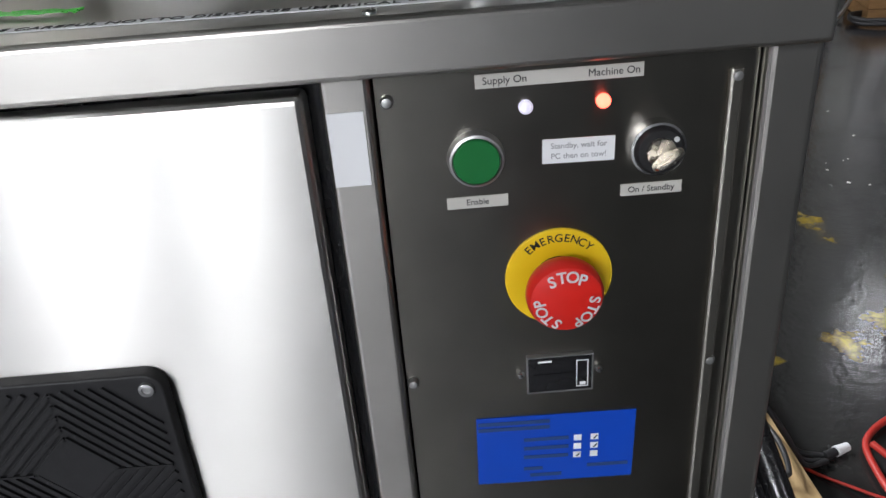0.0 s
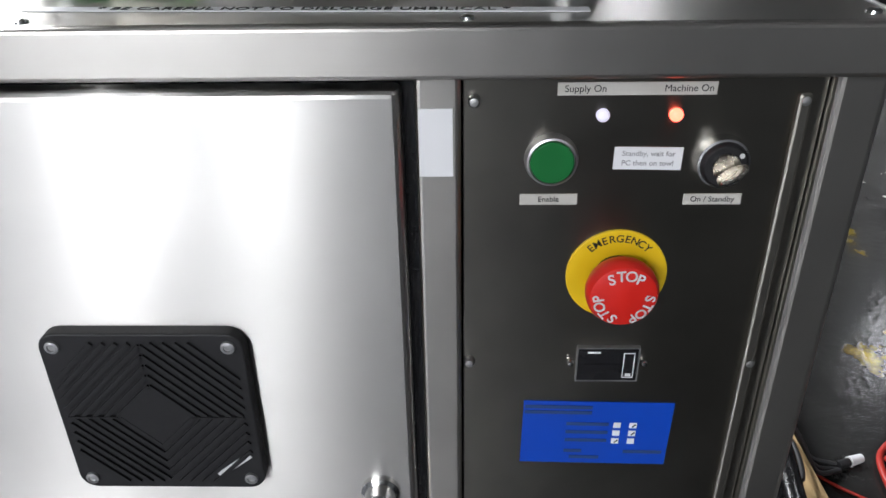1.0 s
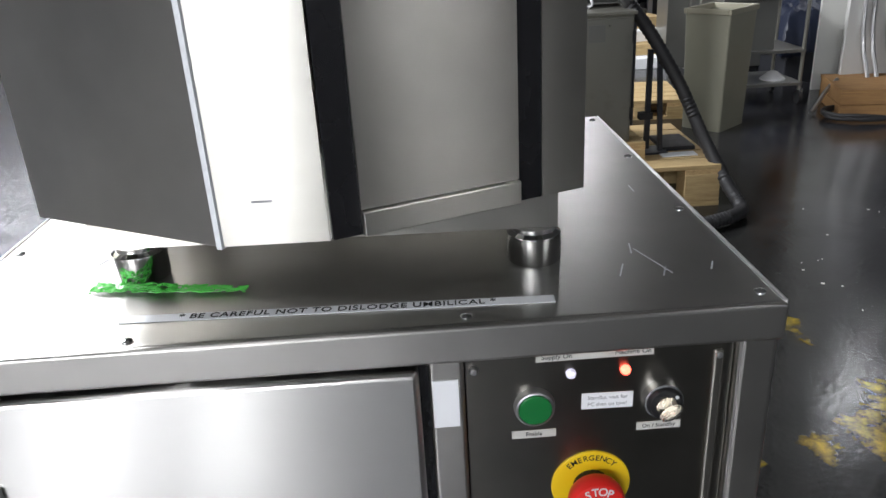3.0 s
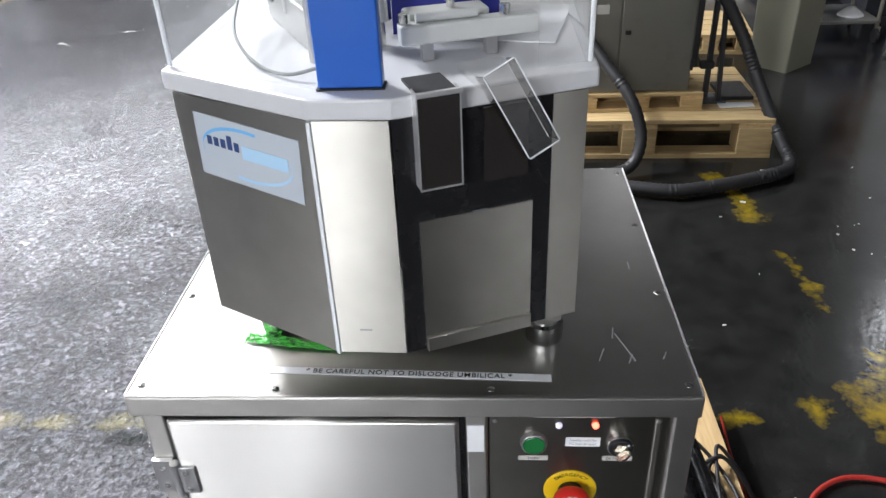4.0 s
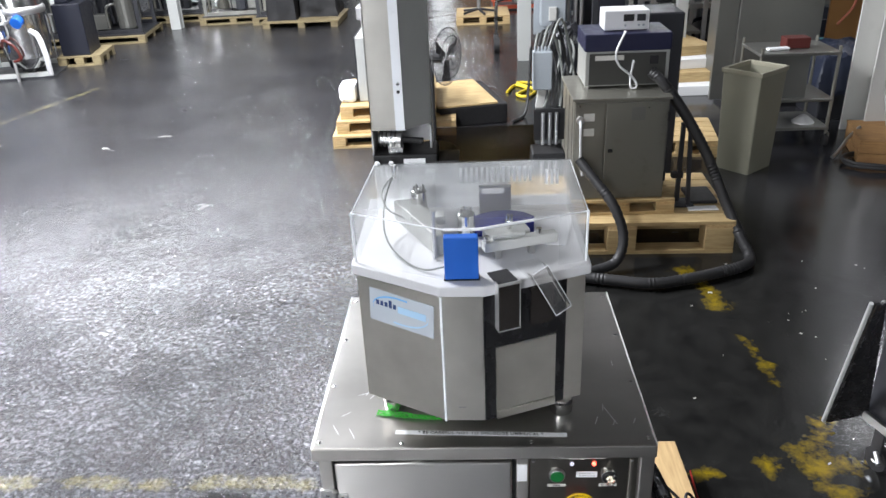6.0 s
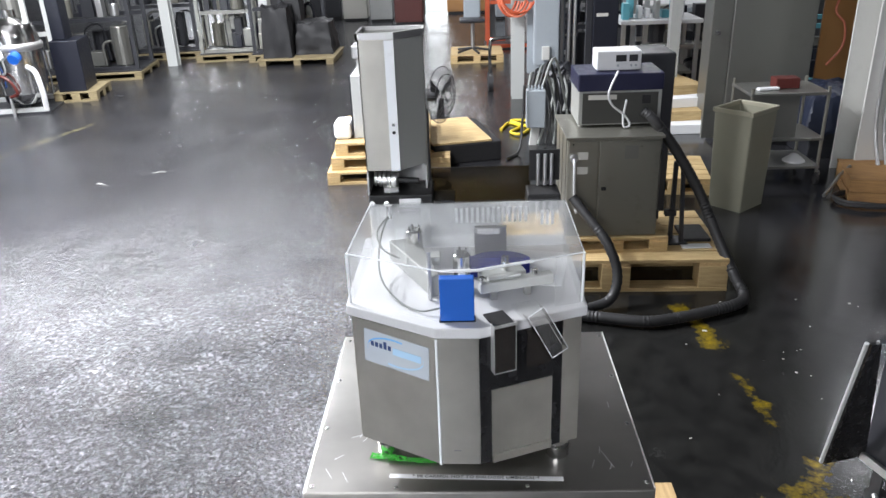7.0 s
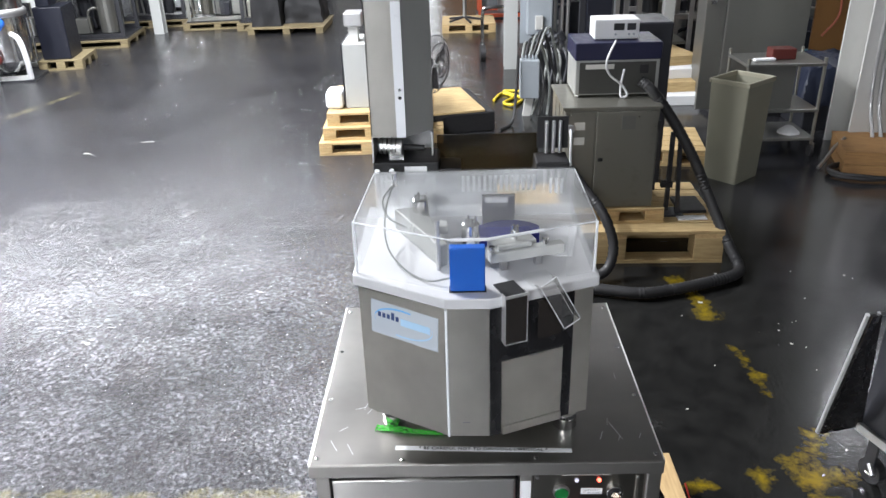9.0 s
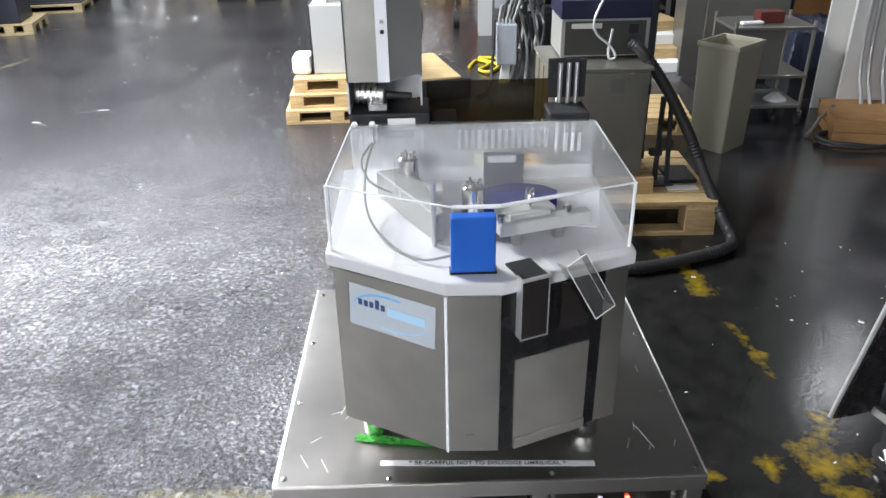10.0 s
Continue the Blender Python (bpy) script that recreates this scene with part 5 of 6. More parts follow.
hose("black_hose", [(0.93, 2.99, 0.93), (0.99, 2.95, 0.88), (1.11, 2.93, 0.72), (1.24, 2.90, 0.50), (1.335, 2.81, 0.27), (1.405, 2.69, 0.10), (1.43, 2.60, 0.035), (1.38, 2.50, 0.035), (1.22, 2.42, 0.035), (1.02, 2.35, 0.035), (0.85, 2.32, 0.035), (0.62, 2.38, 0.035), (0.3, 2.45, 0.035), (-0.1, 2.3, 0.035)], 0.030, M_RUBBER, "thick black hose from the instrument looping over the floor", ribs=0.018)
hose("black_hose", [(0.55, 2.80, 0.52), (0.62, 2.72, 0.44), (0.71, 2.62, 0.33), (0.76, 2.57, 0.18), (0.72, 2.52, 0.06), (0.58, 2.46, 0.033), (0.3, 2.3, 0.033)], 0.028, M_RUBBER, "second black hose curving down beside the pallet", ribs=0.018)
st = thing("tool_stand", "dark upright steel stand on the pallet", "stand", at=(1.12, 2.98, 0.186))
part("upright", B(0, 0.022, 0, 0.022, 0.01, 0.46), M_DARKMACH, st)
part("upright", B(0.05, 0.07, -0.05, -0.03, 0.01, 0.44), M_DARKMACH, st, m=pose(0, 0, 0, 0, -3, 0))
part("base", B(-0.03, 0.09, -0.07, 0.05, 0, 0.0095), M_DARKMACH, st)
part("clamp", B(-0.03, 0.03, -0.01, 0.03, 0.15, 0.18), M_BLACK, st)
solo("paper_sheet", B(0, 0.16, 0, 0.06, 0, 0.004), M_PAPER, "white paper lying on the pallet", "paper", m=pose(1.17, 2.86, 0.186, 0, 0, 0))
solo("black_case", B(0, 0.15, 0, 0.22, 0, 0.02, bev=0.004), M_BLACK, "flat black case on the pallet", "case", m=pose(1.20, 2.95, 0.186))

# ---- waste bin ----
wb = thing("waste_bin", "khaki-grey plastic waste bin with a rim", "bin", at=(1.828, 3.865, 0), rz=40.6)
bm = bmesh.new()
lo, hi = rounded_rect(0.140, 0.122, 0.012, 3), rounded_rect(0.156, 0.138, 0.012, 3)
mx_, my_ = 0.136, 0.114
L0 = [bm.verts.new((x + mx_, y + my_, 0.0)) for x, y in lo]; L1 = [bm.verts.new((x + mx_, y + my_, 0.672)) for x, y in hi]
L2 = [bm.verts.new(((x * 0.95) + mx_, y * 0.95 + my_, 0.672)) for x, y in hi]; L3 = [bm.verts.new((x * 0.93 + mx_, y * 0.93 + my_, 0.02)) for x, y in lo]
n = len(lo)
for A, D in ((L0, L1), (L1, L2), (L2, L3)):
    for k in range(n):
        bm.faces.new((A[k], A[(k + 1) % n], D[(k + 1) % n], D[k]))
bm.faces.new(L0[::-1]); bm.faces.new(L3)
part("body", bm, M_BIN, wb)
bm = bmesh.new()
for a in ((-0.163, 0.163, -0.145, -0.129), (-0.163, 0.163, 0.129, 0.145), (-0.163, -0.147, -0.1285, 0.1285), (0.147, 0.163, -0.1285, 0.1285)):
    box(bm, a[0] + mx_, a[1] + mx_, a[2] + my_, a[3] + my_, 0.660, 0.690, bev=0.004)
part("rim", bm, M_BINTOP, wb)

# ---- right side: tall cabinet, cart, tarpaulin, pillar ----
bc = thing("tall_cabinet", "tall plain stainless steel cabinet", "cabinet", at=(2.02, 5.45, 0))
part("body", B(0.165, 0.835, 0.0, 0.8, 0.06, 2.0, bev=0.006), M_BIGCAB, bc)
part("side_door", B(0.0, 0.160, 0.02, 0.06, 0.08, 1.98, bev=0.004), M_BIGCAB, bc)
part("handle", B(0.03, 0.07, 0.0, 0.0195, 0.95, 0.98), M_CHROME, bc)
part("plinth", B(0.18, 0.82, 0.02, 0.78, 0, 0.0595), M_BLACK, bc)
ct = thing("steel_cart", "stainless steel trolley with two shelves", "trolley", at=(2.02, 4.42, 0))
for z in (0.66, 0.33, 0.12):
    part("shelf", B(0, 0.56, 0, 0.42, z, z + 0.022, bev=0.004), M_BIGCAB, ct)
for x in (0.0, 0.535):
    for y in (-0.0, 0.395):
        part("leg", C((x + 0.012, y + 0.012, 0.09), (x + 0.012, y + 0.012, 0.72), 0.0115, seg=12), M_GREYCAB, ct)
        wh = part("castor", C((x + 0.002, y + 0.012, 0.042), (x + 0.024, y + 0.012, 0.042), 0.042, seg=18), M_RUBBER, ct)
        part("fork", B(x + 0.0255, x + 0.031, y - 0.005, y + 0.03, 0.042, 0.10), M_DULL, wh)
part("side_panel", B(0.02, 0.36, 0.03, 0.04, 0.355, 0.655), M_BIGCAB, ct)
solo("red_box", B(0, 0.17, 0, 0.12, 0, 0.075, bev=0.005), M_DARKRED, "small dark red metal box on the trolley", "box", m=pose(2.24, 4.56, 0.683))
solo("cloth", B(0, 0.16, 0, 0.05, 0, 0.02, bev=0.008), M_PAPER, "white folded cloth on the trolley", "cloth", m=pose(2.10, 4.50, 0.683, 0, 0, 8))
bm = bmesh.new(); lathe(bm, [(0.08, 0.0), (0.078, 0.01), (0.03, 0.05), (0.004, 0.06)], 14)
solo("white_scoop", bm, M_WHITE, "white plastic scoop on the trolley's lower shelf", "scoop", m=pose(2.44, 4.55, 0.143))
solo("dark_crate", B(2.76, 3.22, 5.05, 5.60, 0.0, 0.36, bev=0.01), M_DARKMACH, "dark crate behind the trolley", "crate")
bm = bmesh.new()
bmesh.ops.create_grid(bm, x_segments=40, y_segments=40, size=0.5)
for v in bm.verts:
    x, y = v.co.x, v.co.y
    e = max(abs(x), abs(y))
    fold = 0.035 * noise.noise(Vector((x * 9, y * 9, 1.0))) + 0.02 * noise.noise(Vector((x * 22, y * 22, 3.0)))
    drop = max(0.0, e - 0.36) * 1.5
    v.co = Vector((x * (0.66 - 0.25 * max(0.0, e - 0.36)), y * (0.76 - 0.25 * max(0.0, e - 0.36)), 0.43 + 0.14 * (1 - (e / 0.5) ** 2) - drop + fold))
for f in bm.faces:
    f.smooth = True
tp = solo("tarpaulin", bm, M_TARP, "dark blue tarpaulin heaped over a crate", "tarpaulin", m=pose(2.99, 5.32, 0.0))
tp.modifiers.new("thickness", "SOLIDIFY").thickness = 0.006
pil = thing("pillar", "grey painted steel hall pillar with conduits", "pillar", kind="structure", at=(2.84, 4.45, 0))
bm = bmesh.new(); box(bm, 0, 0.36, 0, 0.02, 0, CEIL - 0.23); box(bm, 0, 0.36, 0.34, 0.36, 0, CEIL - 0.23); box(bm, 0.17, 0.19, 0.0205, 0.3395, 0, CEIL - 0.23)
part("column", bm, M_PILLAR, pil)
for x in (0.08, 0.14, 0.24):
    part("conduit", T([(x, -0.02, 2.5), (x, -0.02, 1.0), (x + 0.01, -0.03, 0.45), (x + 0.03, -0.12, 0.16)], 0.014, 8), M_DULL, pil)
cr = thing("wooden_crate", "brown wooden crate at the foot of the pillar", "crate", at=(2.62, 4.02, 0), rz=-14)
for k in range(2):
    part("board", B(0, 0.62, 0, 0.02, 0.004 + k * 0.073, 0.073 + k * 0.073, bev=0.002), M_OLDWOOD, cr)
    part("board", B(0, 0.02, 0.021, 0.48, 0.004 + k * 0.073, 0.073 + k * 0.073, bev=0.002), M_OLDWOOD, cr)
part("deck", B(0, 0.62, 0, 0.50, 0.1465, 0.165), M_OLDWOOD, cr)
pts = [(2.62 + 0.30 * math.cos(a * 0.7) + 0.2, 4.00 + 0.16 * math.sin(a * 0.7), 0.02 + 0.006 * (a % 5)) for a in range(26)]
hose("cable_coil", pts, 0.012, M_RUBBER, "black cable coiled round the crate", "cable", steps=4)
hose("grey_cable", [(2.50, 4.12, 0.015), (2.58, 4.20, 0.05), (2.66, 4.26, 0.12), (2.74, 4.30, 0.172)], 0.012, M_DULL, "grey cable end beside the crate", "cable")
am = thing("amber_board", "amber brown panel leaning behind the trolley", "panel", at=(3.10, 5.9, 0), rz=0)
part("sheet", B(0, 0.65, 0, 0.02, 0, 1.6), M_AMBER, am)
part("steel_door", B(0.42, 0.9, -0.06, -0.02, 0, 1.6), M_BIGCAB, am)
hose("orange_hose", [(3.05, 5.6, 0.65), (3.17, 5.62, 0.80), (3.16, 5.62, 0.98), (3.08, 5.64, 1.10), (3.13, 5.64, 1.35), (3.1, 5.88, 1.62)], 0.010, M_PINKHOSE, "coiled orange-pink hose hanging beside the cabinet", "hose")

# ---- cart with black flap beside the camera ----
kc = thing("control_cart", "dark steel machine cart on castors with a tilted black flap", "cart", at=(1.30, 1.08, 0), rz=18)
part("body", B(0, 0.6, -0.75, 0, 0.20, 0.655, bev=0.006), M_DARKMACH, kc)
part("sill", B(-0.014, -0.0005, -0.75, 0, 0.185, 0.215), M_DULL, kc)
for y in (-0.06, -0.68):
    w = part("castor", C((0.02, y, 0.045), (0.05, y, 0.045), 0.045, seg=18), M_RUBBER, kc)
    part("fork", B(0.011, 0.019, y - 0.02, y + 0.02, 0.045, 0.1995), M_DARKMACH, w)
    part("brake", C((-0.005, y - 0.04, 0.06), (0.012, y - 0.005, 0.08), 0.010, seg=12), M_DULL, w)
    part("hub", C((0.0195, y, 0.045), (0.014, y, 0.045), 0.012, seg=14), M_CHROME, w)
flap = bmesh.new()
q = [Vector(p) for p in ((1.163, 0.950, 0.708), (1.182, 1.102, 0.155), (1.300, 1.085, 0.200), (1.212, 0.985, 0.690))]
inv = kc.matrix_world.inverted()
q = [inv @ p for p in q]
nrm = (q[1] - q[0]).cross(q[3] - q[0]).normalized() * 0.012
A = [flap.verts.new(p) for p in q]; D = [flap.verts.new(p + nrm) for p in q]
flap.faces.new(A); flap.faces.new(D[::-1])
for k in range(4):
    flap.faces.new((A[k], D[k], D[(k + 1) % 4], A[(k + 1) % 4]))
fl = part("flap", flap, M_GLOSSBLACK, kc, "black flap with a pale edge")
part("edge_trim", C(q[0] + Vector((-0.006, 0, 0)), q[1] + Vector((-0.006, 0, 0)), 0.007, seg=8), M_COLUMN, fl)
part("stay", C(q[3], (0.02, -0.03, 0.64), 0.006, seg=8), M_DULL, kc)

# ---- behind: fan, white cabinet, crate with black sheet, electrical column ----
fn = thing("pedestal_fan", "black pedestal fan with round wire guard", "fan", at=(-0.245, 4.6, 0))
part("base", C((-0.05, 0, 0), (-0.05, 0, 0.03), 0.17, 0.13, seg=24), M_BLACK, fn)
part("pole", C((-0.05, 0, 0.0305), (-0.05, 0, 0.70), 0.014, seg=12), M_BLACK, fn)
part("motor", C((-0.07, 0, 0.71), (0.03, -0.02, 0.71), 0.045, seg=18, bev=0.01), M_BLACK, fn)
guard = part("guard", bmesh.new(), M_RUBBER, fn, "round wire guard")
FM = Matrix.Translation((0.065, -0.025, 0.71)) @ Matrix.Rotation(radians(-28), 4, "Z") @ Matrix.Rotation(radians(90), 4, "Y")
for r, z in ((0.205, 0.0), (0.15, 0.035), (0.09, 0.05)):
    bm = bmesh.new(); ring = [(r * math.cos(2 * math.pi * k / 28), r * math.sin(2 * math.pi * k / 28), z) for k in range(29)]
    tube(bm, ring, 0.0035, 5, 1); part("ring", bm, M_RUBBER, guard, m=FM)
for k in range(30):
    a = 2 * math.pi * k / 30
    part("wire", T([(0.03 * math.cos(a), 0.03 * math.sin(a), 0.055), (0.12 * math.cos(a), 0.12 * math.sin(a), 0.045), (0.205 * math.cos(a), 0.205 * math.sin(a), 0.0), (0.12 * math.cos(a), 0.12 * math.sin(a), -0.06)], 0.0026, 4, 3), M_FANDISH, guard, m=FM)
for k in range(3):
    bm = bmesh.new(); prism(bm, [(0.02, -0.02), (0.17, -0.06), (0.185, 0.03), (0.03, 0.02)], -0.004, 0.0)
    part("blade", bm, M_DARKMACH, fn, m=FM @ Matrix.Rotation(radians(120 * k), 4, "Z") @ Matrix.Rotation(radians(18), 4, "X"))
wc = thing("white_cabinet", "white enamelled equipment cabinet on a low pallet stack", "cabinet", at=(-0.90, 4.95, 0.301))
part("body", B(0, 0.42, 0, 0.45, 0, 0.50, bev=0.008), M_COLUMN, wc)
part("frame", B(-0.012, -0.0005, 0.0, 0.45, 0.02, 0.50), M_DARKMACH, wc)
part("head", B(0.02, 0.16, 0.05, 0.25, 0.62, 0.72, bev=0.01), M_DULL, wc)
part("neck", B(0.05, 0.12, 0.08, 0.18, 0.5005, 0.6195), M_PILLAR, wc)
solo("white_sack", B(0, 0.14, 0, 0.22, 0, 0.14, bev=0.03), M_PAPER, "small white sack on the pallet stack", "sack", m=pose(-1.06, 4.92, 0.301))
bx = thing("covered_crate", "low crate with a plywood top and black sheeting", "crate", at=(-0.27, 5.12, 0), rz=14)
part("sheeting", B(0, 0.58, 0, 0.85, 0.0, 0.165, bev=0.012), M_BLACK, bx)
part("top_board", B(-0.01, 0.50, 0.015, 0.86, 0.1655, 0.183, bev=0.003), M_PINEX, bx)
pallet((-0.42, 4.95, 0), 0.28, 0.25, 0.12, 0, "short pine pallet end", 3)
hose("yellow_cable", [(0.33, 6.2, 0.015), (0.42, 6.45, 0.015), (0.52, 6.3, 0.015), (0.42, 6.1, 0.015), (0.50, 6.0, 0.02), (0.60, 6.25, 0.015), (0.45, 6.55, 0.015), (0.7, 6.5, 0.015)], 0.014, M_YCABLE, "yellow cable coiled on the floor", "cable")
ec = thing("electrical_column", "white steel hall column with grey switch boxes and conduits", "column", kind="structure", at=(0.52, 7.6, 0))
bm = bmesh.new(); box(bm, 0, 0.14, 0, 0.02, 0, CEIL - 0.23); box(bm, 0, 0.14, 0.16, 0.18, 0, CEIL - 0.23); box(bm, 0.06, 0.08, 0.0205, 0.1595, 0, CEIL - 0.23)
part("column", bm, M_COLUMN, ec)
part("switch_box", B(0.22, 0.48, -0.30, -0.10, 0.42, 1.6, bev=0.01), M_GREYBOX, ec, "grey switch box")
part("backboard", B(0.16, 0.56, -0.09, -0.07, 0.30, 1.7), M_GREYBOX, ec)
part("switch", B(0.30, 0.38, -0.34, -0.301, 0.48, 0.62, bev=0.006), M_PILLAR, ec)
for x in (0.52, 0.60, 0.66):
    part("conduit", C((x, -0.15, 0.05), (x, -0.15, 3.5), 0.018, seg=10), M_DULL, ec)
tb = thing("terminal_box", "pale grey terminal box on a slanted post with cables", "electrical box", at=(0.53, 5.62, 0))
part("post", B(0.03, 0.10, 0.06, 0.12, 0, 0.19), M_PILLAR, tb, m=pose(0, 0, 0, 0, 8, 0))
part("box", B(0.0, 0.165, 0.0, 0.12, 0.17, 0.50, bev=0.008), M_GREYBOX, tb)
for k in range(5):
    part("gland", C((0.02 + k * 0.03, 0.06, 0.5005), (0.02 + k * 0.03, 0.06, 0.54), 0.010, seg=10), M_GREYBOX, tb)
for k in range(5):
    part("cable", T([(0.02 + k * 0.03, 0.06, 0.53), (0.06 + k * 0.05, 0.2, 0.62 + 0.03 * k), (0.14 + k * 0.06, 0.3, 0.50 - 0.05 * k), (0.18 + k * 0.05, 0.2, 0.2), (0.1 + k * 0.07, 0.0, 0.02)], 0.012, 7, 5), M_RUBBER if k % 2 else M_GCABLE, tb)
part("cable", T([(-0.02, 0.0, 0.55), (-0.04, -0.05, 0.25), (-0.08, -0.2, 0.03), (-0.2, -0.4, 0.012)], 0.012, 7, 5), M_RUBBER, tb)
vm = thing("valve_cluster", "black pipe valves and flexible conduits on the column", "valve", at=(0.80, 7.05, 0))
rnd = random.Random(9)
for k in range(12):
    x, y, z = rnd.uniform(0, 0.32), rnd.uniform(0, 0.15), rnd.uniform(0.28, 0.5)
    part("valve", C((x, y, z), (x + rnd.uniform(-0.06, 0.06), y, z + rnd.uniform(0.03, 0.1)), rnd.uniform(0.02, 0.04), seg=10), M_DARKMACH, vm)
for k in range(5):
    part("flex_conduit", T([(0.05 + k * 0.06, 0.05, 0.34), (0.05 + k * 0.07, -0.05, 0.2), (0.0 + k * 0.07, -0.2, 0.02)], 0.014, 7, 5), M_GCABLE if k % 2 else M_DARKMACH, vm)
part("foot", B(0.0, 0.34, 0.0, 0.16, 0, 0.28), M_DARKMACH, vm)

# ---- far rows of equipment ----
def frame_machine(name, label, at, w, d, h, mat, rz=0.0, legs=True, seed=0, bits=10):
    """Open equipment frame: posts, rails, panels and a jumble of fittings."""
    r = random.Random(seed)
    o = thing(name, label, "machine", "hall machines", at=at, rz=rz)
    for x in (0, w - 0.06):
        for y in (0, d - 0.06):
            part("post", B(x, x + 0.05, y, y + 0.05, 0.02, h), mat, o)
    for z in (0.02, h * 0.45, h - 0.06):
        part("rail", B(0.0605, w - 0.0605, 0.004, 0.05, z, z + 0.05), mat, o)
        part("rail", B(0.0605, w - 0.0605, d - 0.05, d - 0.004, z, z + 0.05), mat, o)
    part("base", B(-0.02, w + 0.02, -0.02, d + 0.02, 0, 0.0195), M_DARKMACH, o)
    pal = [M_DULL, M_DARKMACH, M_DARKMACH, M_DARKMACH, M_BIGCAB, M_GREYCAB, M_BLACKNAVY, mat]
    for k in range(bits):
        x, y, z = r.uniform(0.08, w - 0.3), r.uniform(0.08, max(0.1, d - 0.35)), r.choice((0.07, h * 0.45 + 0.05))
        sx, sy, sz = r.uniform(0.08, 0.24), r.uniform(0.08, 0.24), r.uniform(0.1, h * 0.36)
        if r.random() < 0.25:
            part("pipe", T([(x, y, z), (x, y, z + sz), (x + sx, y + 0.04, z + sz * 1.1), (x + sx * 1.2, y + 0.05, z + 0.05)], r.uniform(0.008, 0.022), 6, 4), r.choice(pal), o)
        elif r.random() < 0.45:
            part("vessel", C((x + 0.1, y + 0.1, z), (x + 0.1, y + 0.1, z + sz), sx * 0.5, seg=16, bev=0.01), r.choice(pal), o)
        else:
            part("module", B(x, x + sx, y, y + sy, z, z + sz, bev=0.006), r.choice(pal), o)
    return o


# left edge: process skid with vessels, navy cabinet
frame_machine("process_skid", "white framed process skid with steel vessels", (-5.62, 7.42, 0), 0.85, 0.8, 1.7, M_COLUMN, 12, seed=3, bits=14)
vs_ = thing("process_vessel", "rounded steel process vessel with blue valve", "vessel", at=(-5.02, 7.62, 0.1))
bm = bmesh.new(); lathe(bm, [(0.10, 0.02), (0.24, 0.15), (0.26, 0.3), (0.26, 0.75), (0.22, 0.9), (0.08, 0.97), (0.08, 1.05)], 28)
part("shell", bm, M_CHROME, vs_)
bm = bmesh.new(); lathe(bm, [(0.27, 0.62), (0.285, 0.64), (0.285, 0.68), (0.27, 0.70)], 28); part("band", bm, M_DULL, vs_)
part("valve", C((0.12, -0.32, 0.55), (0.12, -0.24, 0.58), 0.06, seg=16), M_BLUEBOX, vs_)
part("outlet", T([(0.2, -0.2, 0.45), (0.3, -0.26, 0.4), (0.33, -0.26, 0.2), (0.3, -0.2, -0.02)], 0.03, 8, 5), M_WHITE, vs_)
for k in range(3):
    part("leg", C((0.2 * math.cos(k * 2.1), 0.2 * math.sin(k * 2.1), -0.1), (0.2 * math.cos(k * 2.1), 0.2 * math.sin(k * 2.1), 0.14), 0.018, seg=10), M_DULL, vs_)
pallet((-4.98, 8.1, 0), 0.5, 0.7, 0.12, 10, "grubby pine pallet under the navy cabinet", 5, mats=(M_DIRTYWOOD, M_DIRTYWOOD))
nc = thing("navy_cabinet", "dark navy enamelled cabinet on a pallet", "cabinet", at=(-4.93, 8.16, 0.121), rz=10)
part("body", B(0, 0.32, 0, 0.5, 0, 0.60, bev=0.01), M_BLACKNAVY, nc)
part("mast", B(0.02, 0.17, 0.1, 0.4, 0.6005, 1.5, bev=0.01), M_BLACKNAVY, nc)
part("rail", T([(-0.05, -0.03, 0.0), (-0.05, -0.03, 0.5), (-0.1, -0.03, 0.56), (-0.2, -0.03, 0.56)], 0.012, 8, 5), M_CHROME, nc)
for j, (x, z, c) in enumerate(((-5.40, 0.45, M_BLUEBOX), (-5.30, 0.62, M_WHITE), (-5.22, 0.80, M_WHITE), (-5.35, 0.95, M_SKYINK), (-5.15, 0.40, M_DARKRED))):
    hose("process_tube", [(x, 7.36, z), (x + 0.06, 7.30, z + 0.08), (x + 0.16, 7.30, z + 0.02), (x + 0.20, 7.32, z - 0.12), (x + 0.10, 7.34, z - 0.16)], 0.016, c, "short plastic tube looped at the process skid", "tube", seg=7, steps=5)
k = 0
for (x, y, w, d, h, mat) in ((-5.95, 9.45, 1.45, 0.9, 1.5, M_DARKMACH), (-4.05, 10.9, 0.9, 0.8, 1.3, M_BIGCAB), (-3.2, 10.75, 0.5, 0.7, 1.4, M_DARKMACH), (-2.72, 11.4, 0.55, 0.7, 1.6, M_DARKMACH), (-7.2, 9.2, 1.0, 0.9, 1.5, M_DULL), (-5.2, 11.2, 1.0, 0.9, 1.5, M_DARKMACH), (-4.2, 12.2, 1.6, 0.8, 1.6, M_DULL)):
    pallet((x - 0.05, y - 0.12, 0), w + 0.1, d + 0.2, 0.10, 8, "grubby pallet under a machine in the far row", 5, mats=(M_DIRTYWOOD, M_DIRTYWOOD))
    frame_machine("row_machine", "dark steel equipment frame on a pallet in the far row", (x, y, 0.101), w, d, h, mat, 8, seed=20 + k, bits=30)
    k += 1
dk = thing("sheeted_machine", "machine wrapped in black sheeting on a pallet", "machine", at=(-2.95, 10.35, 0))
